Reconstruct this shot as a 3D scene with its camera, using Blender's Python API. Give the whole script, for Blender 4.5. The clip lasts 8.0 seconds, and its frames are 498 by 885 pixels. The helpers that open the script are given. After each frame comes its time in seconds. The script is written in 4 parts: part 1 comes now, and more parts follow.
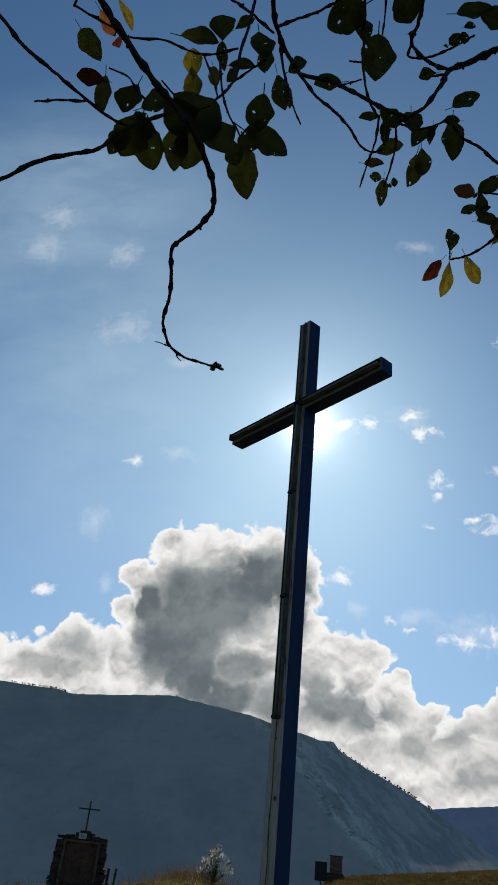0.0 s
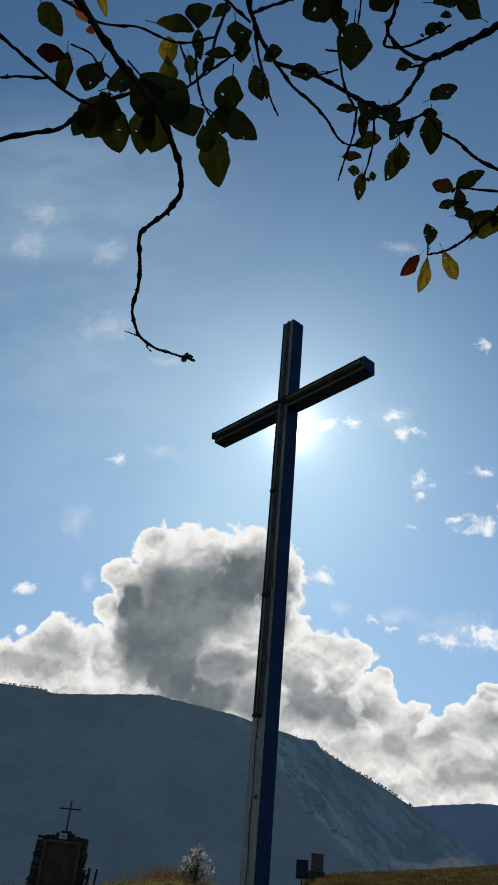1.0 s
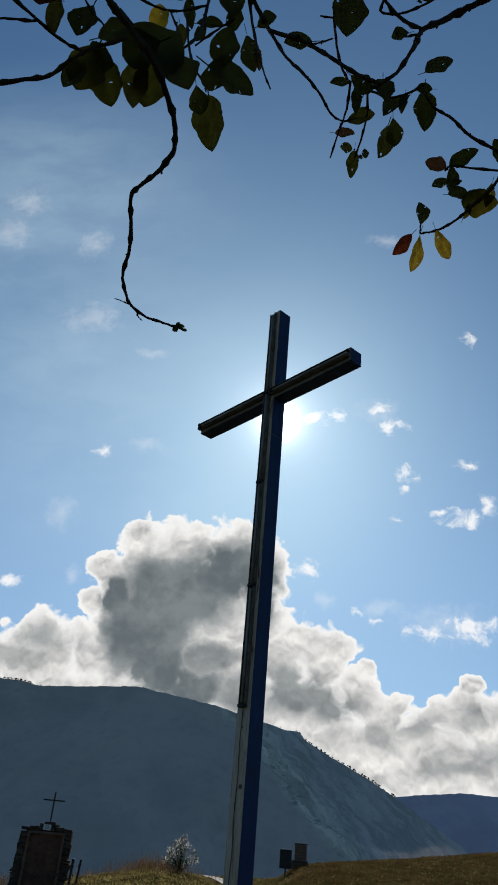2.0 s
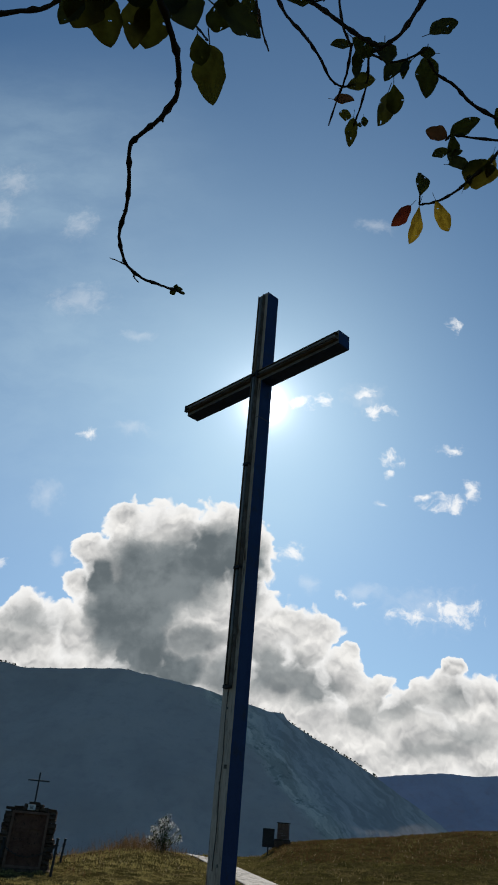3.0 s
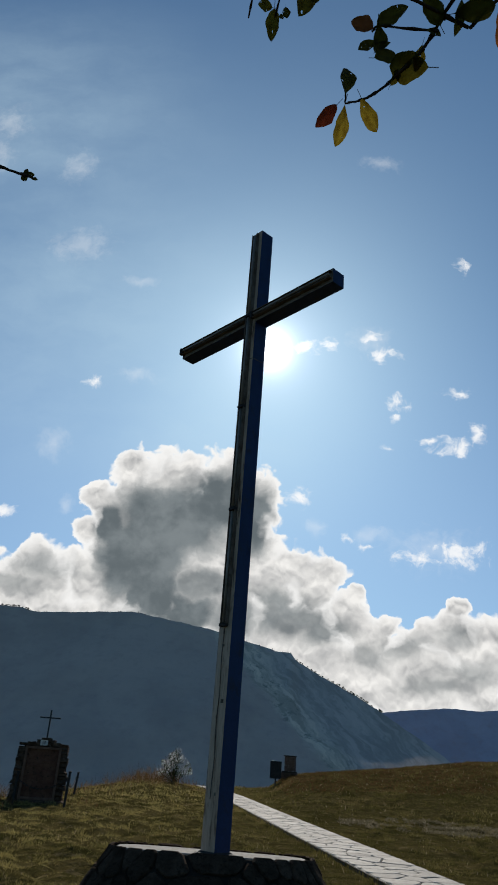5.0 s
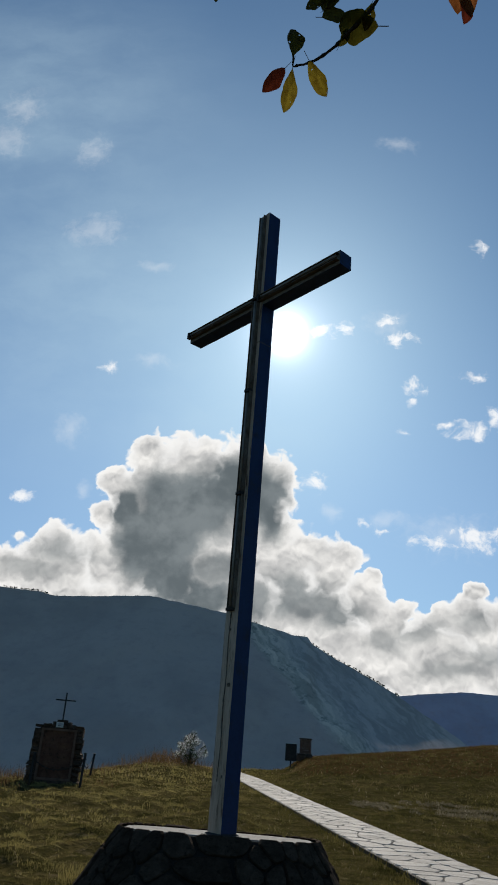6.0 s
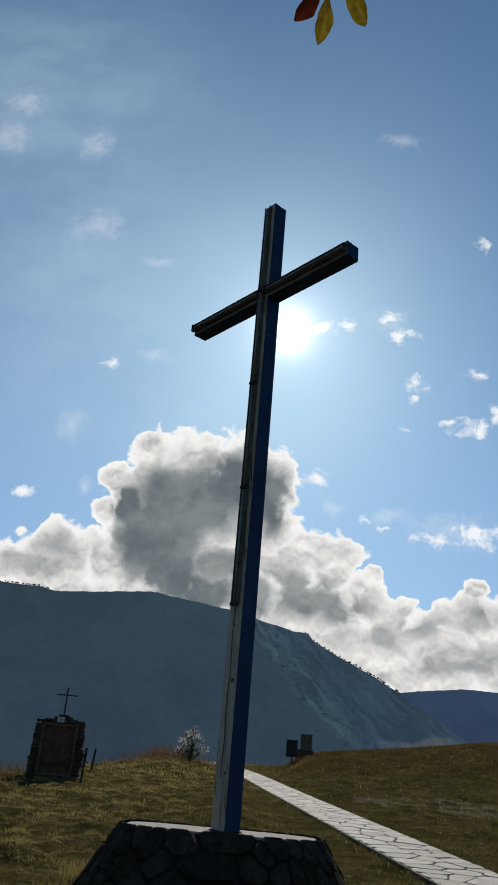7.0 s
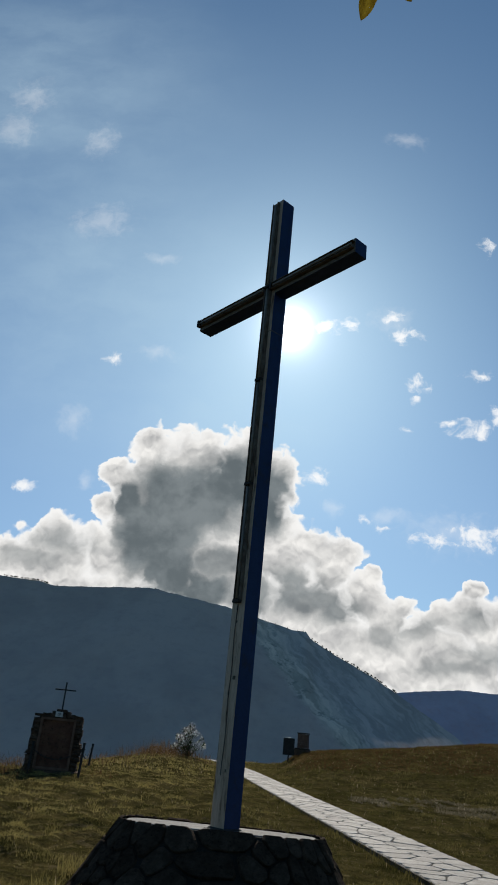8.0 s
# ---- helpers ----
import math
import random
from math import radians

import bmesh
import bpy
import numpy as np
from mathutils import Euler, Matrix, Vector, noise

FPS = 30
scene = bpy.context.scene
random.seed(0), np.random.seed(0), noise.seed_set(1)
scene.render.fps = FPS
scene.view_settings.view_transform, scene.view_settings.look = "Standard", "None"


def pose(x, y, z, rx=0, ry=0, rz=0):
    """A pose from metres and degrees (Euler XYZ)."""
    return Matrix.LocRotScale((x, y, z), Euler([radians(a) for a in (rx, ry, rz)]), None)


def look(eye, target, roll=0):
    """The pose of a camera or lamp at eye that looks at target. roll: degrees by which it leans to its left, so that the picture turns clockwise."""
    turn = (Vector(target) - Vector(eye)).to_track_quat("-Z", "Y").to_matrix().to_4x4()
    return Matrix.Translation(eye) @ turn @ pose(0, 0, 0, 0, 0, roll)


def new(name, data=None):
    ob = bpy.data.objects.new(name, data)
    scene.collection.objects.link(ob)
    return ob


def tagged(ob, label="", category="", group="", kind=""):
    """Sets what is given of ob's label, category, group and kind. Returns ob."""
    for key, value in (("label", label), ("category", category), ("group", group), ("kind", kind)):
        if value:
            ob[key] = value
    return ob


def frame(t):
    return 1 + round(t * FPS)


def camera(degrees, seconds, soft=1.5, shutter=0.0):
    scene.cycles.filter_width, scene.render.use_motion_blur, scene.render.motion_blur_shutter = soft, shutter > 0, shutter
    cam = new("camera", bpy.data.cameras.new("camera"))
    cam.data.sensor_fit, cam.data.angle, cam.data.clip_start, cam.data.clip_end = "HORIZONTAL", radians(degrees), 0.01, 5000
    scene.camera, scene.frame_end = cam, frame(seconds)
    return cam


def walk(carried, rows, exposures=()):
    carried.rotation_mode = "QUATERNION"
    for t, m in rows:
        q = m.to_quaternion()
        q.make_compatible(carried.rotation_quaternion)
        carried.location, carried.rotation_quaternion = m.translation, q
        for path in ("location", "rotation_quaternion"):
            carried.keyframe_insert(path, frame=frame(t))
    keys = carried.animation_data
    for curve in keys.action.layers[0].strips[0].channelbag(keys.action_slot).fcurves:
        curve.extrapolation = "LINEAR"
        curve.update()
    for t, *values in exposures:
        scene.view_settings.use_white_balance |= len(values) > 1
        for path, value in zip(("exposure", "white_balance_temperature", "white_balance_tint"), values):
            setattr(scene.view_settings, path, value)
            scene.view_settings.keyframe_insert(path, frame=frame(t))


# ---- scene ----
cam = camera(37.5, 8.0, soft=1.8)
PATH = [
    (0, (0.231, -0.248, 1.458), (0.039, 1.479, 2.447), 6.1),
    (0.5, (0.238, -0.239, 1.459), (0.062, 1.489, 2.45), 5.9),
    (1, (0.243, -0.232, 1.46), (0.096, 1.499, 2.451), 5.6),
    (1.5, (0.242, -0.216, 1.453), (0.116, 1.518, 2.441), 5.4),
    (1.7, (0.241, -0.211, 1.45), (0.122, 1.526, 2.435), 5.3),
    (2.8, (0.222, -0.191, 1.446), (0.149, 1.569, 2.394), 5.1),
    (3, (0.222, -0.179, 1.444), (0.156, 1.584, 2.385), 5.0),
    (3.5, (0.22, -0.16, 1.435), (0.164, 1.616, 2.353), 5.0),
    (4, (0.22, -0.148, 1.425), (0.17, 1.656, 2.288), 4.8),
    (4.5, (0.25, -0.127, 1.424), (0.199, 1.691, 2.256), 4.5),
    (4.7, (0.298, -0.126, 1.424), (0.24, 1.696, 2.247), 4.4),
    (5.8, (0.466, -0.109, 1.443), (0.358, 1.733, 2.215), 4.5),
    (6, (0.475, -0.083, 1.444), (0.362, 1.76, 2.211), 4.6),
    (6.5, (0.458, -0.014, 1.447), (0.341, 1.832, 2.208), 4.7),
    (7, (0.433, 0.034, 1.446), (0.316, 1.882, 2.204), 4.9),
    (7.5, (0.408, 0.06, 1.447), (0.29, 1.908, 2.202), 5.3),
    (8, (0.386, 0.071, 1.445), (0.267, 1.92, 2.197), 5.8),
]
walk(cam, [(t, look(eye, target, roll)) for t, eye, target, roll in PATH])

# ---- world and sun ----
SUN_AZ, SUN_EL = radians(-0.95), radians(31.1)
SUN_DIR = Vector((math.sin(SUN_AZ) * math.cos(SUN_EL), math.cos(SUN_AZ) * math.cos(SUN_EL), math.sin(SUN_EL)))

# Clouds on the sky dome: centre and radii as tangents ahead (x / y, z / y).
CUMULUS = [(-0.143, 0.360, 0.076, 0.081), (-0.206, 0.382, 0.042, 0.047), (-0.061, 0.368, 0.062, 0.066), (-0.029, 0.351, 0.047, 0.058),
           (-0.222, 0.319, 0.051, 0.053), (-0.252, 0.338, 0.030, 0.032), (-0.262, 0.290, 0.028, 0.029), (-0.140, 0.260, 0.111, 0.093),
           (-0.208, 0.234, 0.063, 0.075), (-0.322, 0.217, 0.087, 0.061), (-0.383, 0.204, 0.056, 0.051), (-0.246, 0.223, 0.047, 0.049),
           (-0.460, 0.202, 0.072, 0.058), (-0.002, 0.231, 0.062, 0.055), (0.064, 0.230, 0.051, 0.049), (0.111, 0.202, 0.041, 0.045),
           (0.144, 0.166, 0.043, 0.045), (0.186, 0.153, 0.043, 0.043), (0.253, 0.171, 0.046, 0.047), (0.304, 0.164, 0.052, 0.046),
           (0.219, 0.125, 0.066, 0.051), (0.040, 0.165, 0.106, 0.065), (-0.076, 0.186, 0.123, 0.063), (0.131, 0.121, 0.081, 0.051),
           (0.258, 0.209, 0.023, 0.020), (-0.098, 0.322, 0.121, 0.071), (-0.210, 0.305, 0.068, 0.073), (-0.054, 0.279, 0.095, 0.076),
           (-0.105, 0.238, 0.164, 0.074), (-0.269, 0.166, 0.201, 0.047), (0.115, 0.190, 0.045, 0.046), (0.153, 0.101, 0.189, 0.044),
           (0.284, 0.112, 0.108, 0.050), (-0.032, 0.310, 0.053, 0.069), (0.074, 0.249, 0.047, 0.037), (0.027, 0.261, 0.047, 0.029),
           (0.125, 0.233, 0.018, 0.020), (0.162, 0.190, 0.023, 0.020), (0.212, 0.175, 0.030, 0.026), (-0.153, 0.309, 0.121, 0.098),
           (0.079, 0.127, 0.096, 0.055), (-0.158, 0.218, 0.086, 0.073)]
TOWER = [(-0.142, 0.314, 0.095, 0.066), (-0.195, 0.264, 0.050, 0.071), (-0.076, 0.349, 0.072, 0.051), (-0.021, 0.323, 0.034, 0.048),
         (-0.157, 0.210, 0.048, 0.056), (-0.114, 0.187, 0.062, 0.031), (-0.230, 0.303, 0.028, 0.031), (-0.146, 0.182, 0.048, 0.033),
         (-0.165, 0.275, 0.072, 0.068)]
LOW = [(0.024, 0.194, 0.070, 0.036), (0.078, 0.179, 0.045, 0.027), (-0.045, 0.181, 0.046, 0.031), (-0.087, 0.228, 0.050, 0.026)]
GREY = [(-0.317, 0.236, 0.053, 0.016), (-0.356, 0.211, 0.048, 0.013), (0.187, 0.161, 0.034, 0.016), (0.271, 0.129, 0.040, 0.016),
        (0.139, 0.145, 0.033, 0.015), (0.227, 0.111, 0.044, 0.011), (0.257, 0.175, 0.025, 0.013)]
HAZE = [(-0.36, 0.66, 0.36, 0.42), (-0.10, 0.46, 0.30, 0.22), (-0.55, 1.05, 0.50, 0.45)]
WISPS = [(0.158, 0.607, 0.028, 0.013), (0.138, 0.634, 0.018, 0.014), (0.041, 0.608, 0.018, 0.012), (0.071, 0.615, 0.019, 0.011),
         (0.182, 0.523, 0.017, 0.013), (0.184, 0.497, 0.009, 0.008), (0.277, 0.546, 0.020, 0.010), (0.267, 0.450, 0.030, 0.012),
         (0.296, 0.480, 0.012, 0.022), (0.231, 0.463, 0.014, 0.006), (0.205, 0.282, 0.028, 0.012), (0.260, 0.296, 0.039, 0.018),
         (0.112, 0.306, 0.010, 0.007), (0.144, 0.295, 0.011, 0.005), (-0.376, 0.319, 0.013, 0.012), (-0.291, 0.529, 0.016, 0.008),
         (0.035, 0.358, 0.013, 0.017), (0.289, 0.783, 0.010, 0.016), (0.167, 0.449, 0.013, 0.005)]
VEILS = [(-0.385, 0.960, 0.032, 0.035), (-0.528, 1.057, 0.038, 0.037), (-0.539, 0.981, 0.037, 0.033), (0.160, 0.999, 0.034, 0.016),
         (-0.217, 0.542, 0.028, 0.012), (-0.333, 0.418, 0.022, 0.021), (-0.296, 0.326, 0.012, 0.016), (-0.347, 0.791, 0.048, 0.031),
         (0.144, 0.311, 0.032, 0.012), (0.230, 0.297, 0.062, 0.033), (-0.241, 0.725, 0.028, 0.009), (0.061, 0.313, 0.014, 0.012),
         (0.140, 0.630, 0.032, 0.025)]


class Nodes:
    """Short hand for a node tree."""

    def __init__(self, tree):
        self.tree = tree
        tree.nodes.clear()

    def add(self, kind, **settings):
        n = self.tree.nodes.new(kind)
        for key, value in settings.items():
            if key == "operation":
                n.operation = value
            elif key == "sky_type":
                n.sky_type = value
        return n

    def put(self, socket, value):
        if isinstance(value, bpy.types.NodeSocket):
            self.tree.links.new(value, socket)
        else:
            socket.default_value = value

    def math(self, op, a, b=0.0, c=0.0, clamp=False):
        n = self.add("ShaderNodeMath", operation=op)
        n.use_clamp = clamp
        for s, v in zip(n.inputs, (a, b, c)):
            self.put(s, v)
        return n.outputs[0]

    def vec(self, op, a, b=(0, 0, 0), c=(0, 0, 0)):
        n = self.add("ShaderNodeVectorMath", operation=op)
        for s, v in zip(n.inputs, (a, b, c)):
            self.put(s, v)
        return n.outputs["Value"] if op in ("LENGTH", "DOT_PRODUCT", "DISTANCE") else n.outputs[0]

    def noise(self, vector, scale, detail=6.0, rough=0.55, lac=2.0, color=False, distort=0.0):
        n = self.add("ShaderNodeTexNoise")
        self.put(n.inputs["Vector"], vector)
        for key, v in (("Scale", scale), ("Detail", detail), ("Roughness", rough), ("Lacunarity", lac), ("Distortion", distort)):
            n.inputs[key].default_value = v
        return n.outputs["Color" if color else "Fac"]

    def span(self, value, a, b, lo=0.0, hi=1.0, smooth=True):
        n = self.add("ShaderNodeMapRange")
        n.interpolation_type = "SMOOTHSTEP" if smooth else "LINEAR"
        for key, v in (("Value", value), ("From Min", a), ("From Max", b), ("To Min", lo), ("To Max", hi)):
            self.put(n.inputs[key], v)
        return n.outputs[0]

    def mix(self, fac, a, b, blend="MIX"):
        n = self.add("ShaderNodeMix")
        n.data_type, n.blend_type = "RGBA", blend
        self.put(n.inputs[0], fac)
        for s, v in ((n.inputs[6], a), (n.inputs[7], b)):
            self.put(s, v if isinstance(v, bpy.types.NodeSocket) else (*v[:3], 1))
        return n.outputs[2]

    def nearest(self, place, blobs):
        """How deep inside the nearest of some ellipses a place lies: 1 at a centre, 0 on a rim."""
        best = None
        for x, z, rx, rz in blobs:
            far = self.vec("LENGTH", self.vec("MULTIPLY_ADD", place, (1 / rx, 1 / rz, 0), (-x / rx, -z / rz, 0)))
            best = far if best is None else self.math("SMOOTH_MIN", best, far, 0.15)
        return self.math("SUBTRACT", 1.0, best)


def make_world():
    world = bpy.data.worlds.new("sky")
    scene.world = world
    world.use_nodes = True
    n = Nodes(world.node_tree)
    sky = n.add("ShaderNodeTexSky", sky_type="NISHITA")
    sky.sun_disc, sky.sun_elevation, sky.sun_rotation = False, SUN_EL, SUN_AZ
    sky.altitude, sky.air_density, sky.dust_density, sky.ozone_density = 900, 1.0, 0.8, 2.0
    coord = n.add("ShaderNodeTexCoord").outputs["Generated"]
    sep = n.add("ShaderNodeSeparateXYZ")
    n.put(sep.inputs[0], coord)
    ahead = n.math("MAXIMUM", sep.outputs[1], 0.05)
    comb = n.add("ShaderNodeCombineXYZ")
    n.put(comb.inputs[0], n.math("DIVIDE", sep.outputs[0], ahead))
    n.put(comb.inputs[1], n.math("DIVIDE", sep.outputs[2], ahead))
    place = comb.outputs[0]
    front = n.span(sep.outputs[1], 0.2, 0.4)
    # ragged edges: two scales of warp
    warp = n.vec("MULTIPLY_ADD", n.vec("SUBTRACT", n.noise(place, 11, 3, color=True), (0.5, 0.5, 0.5)), (0.050, 0.045, 0), place)
    warp = n.vec("MULTIPLY_ADD", n.vec("SUBTRACT", n.noise(place, 45, 4, color=True), (0.5, 0.5, 0.5)), (0.019, 0.019, 0), warp)
    def puffs(at, scale):
        v = n.add("ShaderNodeTexVoronoi")
        v.feature = "SMOOTH_F1"
        n.put(v.inputs["Vector"], at)
        v.inputs["Scale"].default_value, v.inputs["Smoothness"].default_value = scale, 0.35
        return n.math("SUBTRACT", 0.42, v.outputs["Distance"])

    def heap(at):
        return n.math("MULTIPLY_ADD", puffs(at, 110), 0.28, n.math("MULTIPLY_ADD", puffs(at, 52), 0.5, puffs(at, 22)))
    puff = heap(warp)
    billow = n.math("SUBTRACT", n.noise(warp, 28, 9, 0.62), 0.5)
    deep = n.math("MULTIPLY_ADD", puff, 0.50, n.math("MULTIPLY_ADD", billow, 0.28, n.nearest(warp, CUMULUS)))
    body = n.span(deep, 0.0, 0.13)
    fold = n.math("MULTIPLY_ADD", puff, 0.16, n.math("MULTIPLY", billow, 0.42))
    tower = n.span(n.math("ADD", fold, n.nearest(warp, TOWER)), -0.30, 0.42)
    low = n.math("MULTIPLY", n.span(n.math("ADD", fold, n.nearest(warp, LOW)), -0.35, 0.55), 0.82)
    patch = n.math("MULTIPLY", n.span(n.math("ADD", fold, n.nearest(warp, GREY)), -0.9, 0.7), 0.62)
    shade = n.math("MAXIMUM", n.math("MAXIMUM", tower, low), patch)
    # relief: thick below thin towards the sun is lit
    still = n.vec("MULTIPLY_ADD", n.vec("SUBTRACT", warp, place), (0.35, 0.35, 0), place)
    relief = n.math("SUBTRACT", n.noise(still, 40, 8, 0.58), n.noise(n.vec("ADD", still, (0.0, 0.009, 0.0)), 40, 8, 0.58))
    coarse = n.math("SUBTRACT", n.noise(still, 14, 5, 0.55), n.noise(n.vec("ADD", still, (0.0, 0.028, 0.0)), 14, 5, 0.55))
    heaped = n.math("MULTIPLY_ADD", n.math("SUBTRACT", puff, heap(n.vec("ADD", warp, (0.0, 0.007, 0.0)))), 1.2, 0.62)
    relief = n.math("MULTIPLY_ADD", coarse, 1.5, n.math("MULTIPLY_ADD", relief, 0.5, heaped), clamp=True)
    lit = n.mix(relief, (0.40, 0.405, 0.41), (0.90, 0.885, 0.855))
    # thick parts let little light through: smooth, with broad folds only
    broad = n.span(n.math("MULTIPLY_ADD", coarse, 1.6, n.noise(still, 9, 4, 0.5)), 0.25, 0.78)
    dark = n.mix(broad, (0.125, 0.150, 0.163), (0.21, 0.240, 0.253))
    cloud = n.mix(shade, lit, dark)
    rim = n.span(deep, 0.03, 0.46)
    cloud = n.mix(rim, (0.95, 0.945, 0.93), cloud)
    tear = n.math("SUBTRACT", n.noise(warp, 55, 8, 0.65), 0.5)
    wisp = n.math("MULTIPLY", n.span(n.math("MULTIPLY_ADD", tear, 4.2, n.nearest(warp, WISPS)), -0.25, 1.25), 0.92)
    veil = n.math("MULTIPLY", n.span(n.math("MULTIPLY_ADD", tear, 2.4, n.nearest(warp, VEILS)), -0.4, 1.3), 0.24)
    wisp = n.math("MAXIMUM", wisp, veil)
    # brightness of the haze round the sun
    toward = n.math("SUBTRACT", 1.0, n.vec("DOT_PRODUCT", coord, tuple(SUN_DIR)))
    halo = None
    for fall, amount in ((-9000.0, 4.0), (-2600.0, 0.9), (-700.0, 0.28), (-150.0, 0.09), (-16.0, 0.042)):
        ring = n.math("MULTIPLY", n.math("EXPONENT", n.math("MULTIPLY", toward, fall)), amount)
        halo = ring if halo is None else n.math("ADD", halo, ring)
    glow = n.vec("SCALE", (0.97, 0.98, 1.0))
    n.put(glow.node.inputs["Scale"], halo)
    air = n.vec("SCALE", n.mix(1.0, sky.outputs[0], SKY_TINT, "MULTIPLY"))
    air.node.inputs["Scale"].default_value = SKY_STRENGTH
    air = n.vec("ADD", air, glow)
    near_rim = n.math("MULTIPLY", n.span(sep.outputs[2], 0.62, 0.12), 0.38)
    air = n.mix(n.math("MULTIPLY", near_rim, front), air, (0.38, 0.49, 0.72))
    streaks = n.span(n.noise(n.vec("MULTIPLY", warp, (1.0, 1.8, 1)), 5, 6, 0.6), 0.25, 0.8)
    thin = n.math("MULTIPLY", n.span(n.nearest(place, HAZE), -0.1, 1.0), n.math("MULTIPLY_ADD", streaks, 0.20, 0.17))
    air = n.mix(n.math("MULTIPLY", thin, front), air, (0.58, 0.77, 0.87))
    full = n.mix(n.math("MULTIPLY", wisp, front), air, n.mix(1.0, (0.93, 0.94, 0.95), glow, "ADD"))
    full = n.mix(n.math("MULTIPLY", body, front), full, cloud)
    back = n.add("ShaderNodeBackground")
    n.put(back.inputs[0], full)
    back.inputs[1].default_value = 1.0
    out = n.add("ShaderNodeOutputWorld")
    n.put(out.inputs[0], back.outputs[0])


SKY_TINT, SKY_STRENGTH = (0.64, 0.98, 1.13), 0.072
make_world()
sun = new("sun", bpy.data.lights.new("sun", "SUN"))
sun.data.energy, sun.data.angle, sun.data.color = 4.0, radians(0.5), (1.0, 0.93, 0.82)
sun.matrix_world = look(SUN_DIR * 50, (0, 0, 0))


# ---- materials ----
def material(name, colours, scale=3.0, fine=40.0, rough=0.8, bump=0.3, metal=0.0, vary=0.0, spread=(0.3, 0.7), far=0.02, gloss=0.4, run=1.0):
    """A worn surface: coarse patches through up to three colours, fine grain, relief, and a change from piece to piece."""
    m = bpy.data.materials.new(name)
    m.use_nodes = True
    n = Nodes(m.node_tree)
    place = n.add("ShaderNodeTexCoord").outputs["Object"]
    place = n.vec("MULTIPLY", place, (1, 1, run)) if run != 1.0 else place
    coarse = n.span(n.noise(place, scale, 5, 0.6), *spread)
    grain = n.noise(place, fine, 6, 0.65)
    colour = n.mix(coarse, colours[0], colours[1])
    if len(colours) > 2:
        colour = n.mix(n.span(n.noise(place, scale * 2.7, 6, 0.7), 0.52, 0.68), colour, colours[2])
    colour = n.mix(n.span(grain, 0.25, 0.75, 0.0, 0.55), colour, n.mix(1.0, colour, (0.55, 0.53, 0.5), "MULTIPLY"))
    if vary:
        rnd = n.add("ShaderNodeObjectInfo").outputs["Random"]
        colour = n.mix(n.math("MULTIPLY", rnd, vary), colour, n.mix(1.0, colour, (0.35, 0.34, 0.33), "MULTIPLY"))
    b = n.add("ShaderNodeBsdfPrincipled")
    n.put(b.inputs["Base Color"], colour)
    n.put(b.inputs["Roughness"], n.span(grain, 0.2, 0.8, rough - 0.1, min(1.0, rough + 0.1)))
    b.inputs["Metallic"].default_value = metal
    b.inputs["Specular IOR Level"].default_value = gloss
    if bump:
        r = n.add("ShaderNodeBump")
        r.inputs["Strength"].default_value, r.inputs["Distance"].default_value = bump, far
        n.put(r.inputs["Height"], n.math("MULTIPLY_ADD", grain, 0.5, n.noise(place, scale * 4, 4)))
        n.put(b.inputs["Normal"], r.outputs[0])
    out = n.add("ShaderNodeOutputMaterial")
    n.put(out.inputs[0], b.outputs[0])
    return m


def leaf_material(name, dark, light, through_colour, share, holes=False, leaf_scale=3.0):
    """Leaf blade: mottled, slightly glossy, with light coming through it."""
    m = bpy.data.materials.new(name)
    m.use_nodes = True
    n = Nodes(m.node_tree)
    place = n.add("ShaderNodeTexCoord").outputs["Object"]
    rnd = n.add("ShaderNodeObjectInfo").outputs["Random"]
    blot = n.span(n.noise(place, leaf_scale, 5, 0.65), 0.35, 0.7)
    colour = n.mix(n.math("MULTIPLY_ADD", rnd, 0.4, n.math("MULTIPLY", blot, 0.6)), dark, light)
    b = n.add("ShaderNodeBsdfPrincipled")
    n.put(b.inputs["Base Color"], colour)
    b.inputs["Roughness"].default_value, b.inputs["Specular IOR Level"].default_value = 0.6, 0.1
    t = n.add("ShaderNodeBsdfTranslucent")
    n.put(t.inputs[0], n.mix(blot, through_colour, n.mix(1.0, through_colour, (0.45, 0.4, 0.35), "MULTIPLY")))
    mixer = n.add("ShaderNodeMixShader")
    mixer.inputs[0].default_value = share
    n.put(mixer.inputs[1], b.outputs[0])
    n.put(mixer.inputs[2], t.outputs[0])
    if holes:
        # insect holes
        clear = n.add("ShaderNodeBsdfTransparent")
        eaten = n.add("ShaderNodeMixShader")
        spot = n.vec("ADD", n.vec("MULTIPLY", place, (1.0, 0.6, 0.0)), n.vec("SCALE", (7.0, 3.0, 0.0)))
        n.put(spot.node.inputs[1].links[0].from_node.inputs["Scale"], rnd)
        n.put(eaten.inputs[0], n.math("GREATER_THAN", n.noise(spot, 6.0, 2, 0.5), 0.725))
        n.put(eaten.inputs[1], mixer.outputs[0])
        n.put(eaten.inputs[2], clear.outputs[0])
        mixer = eaten
    out = n.add("ShaderNodeOutputMaterial")
    n.put(out.inputs[0], mixer.outputs[0])
    return m


TURF = material("turf", [(0.042, 0.040, 0.012), (0.105, 0.082, 0.032), (0.16, 0.125, 0.06)], 1.7, 16, 0.95, 1.0, far=0.16, gloss=0.0)


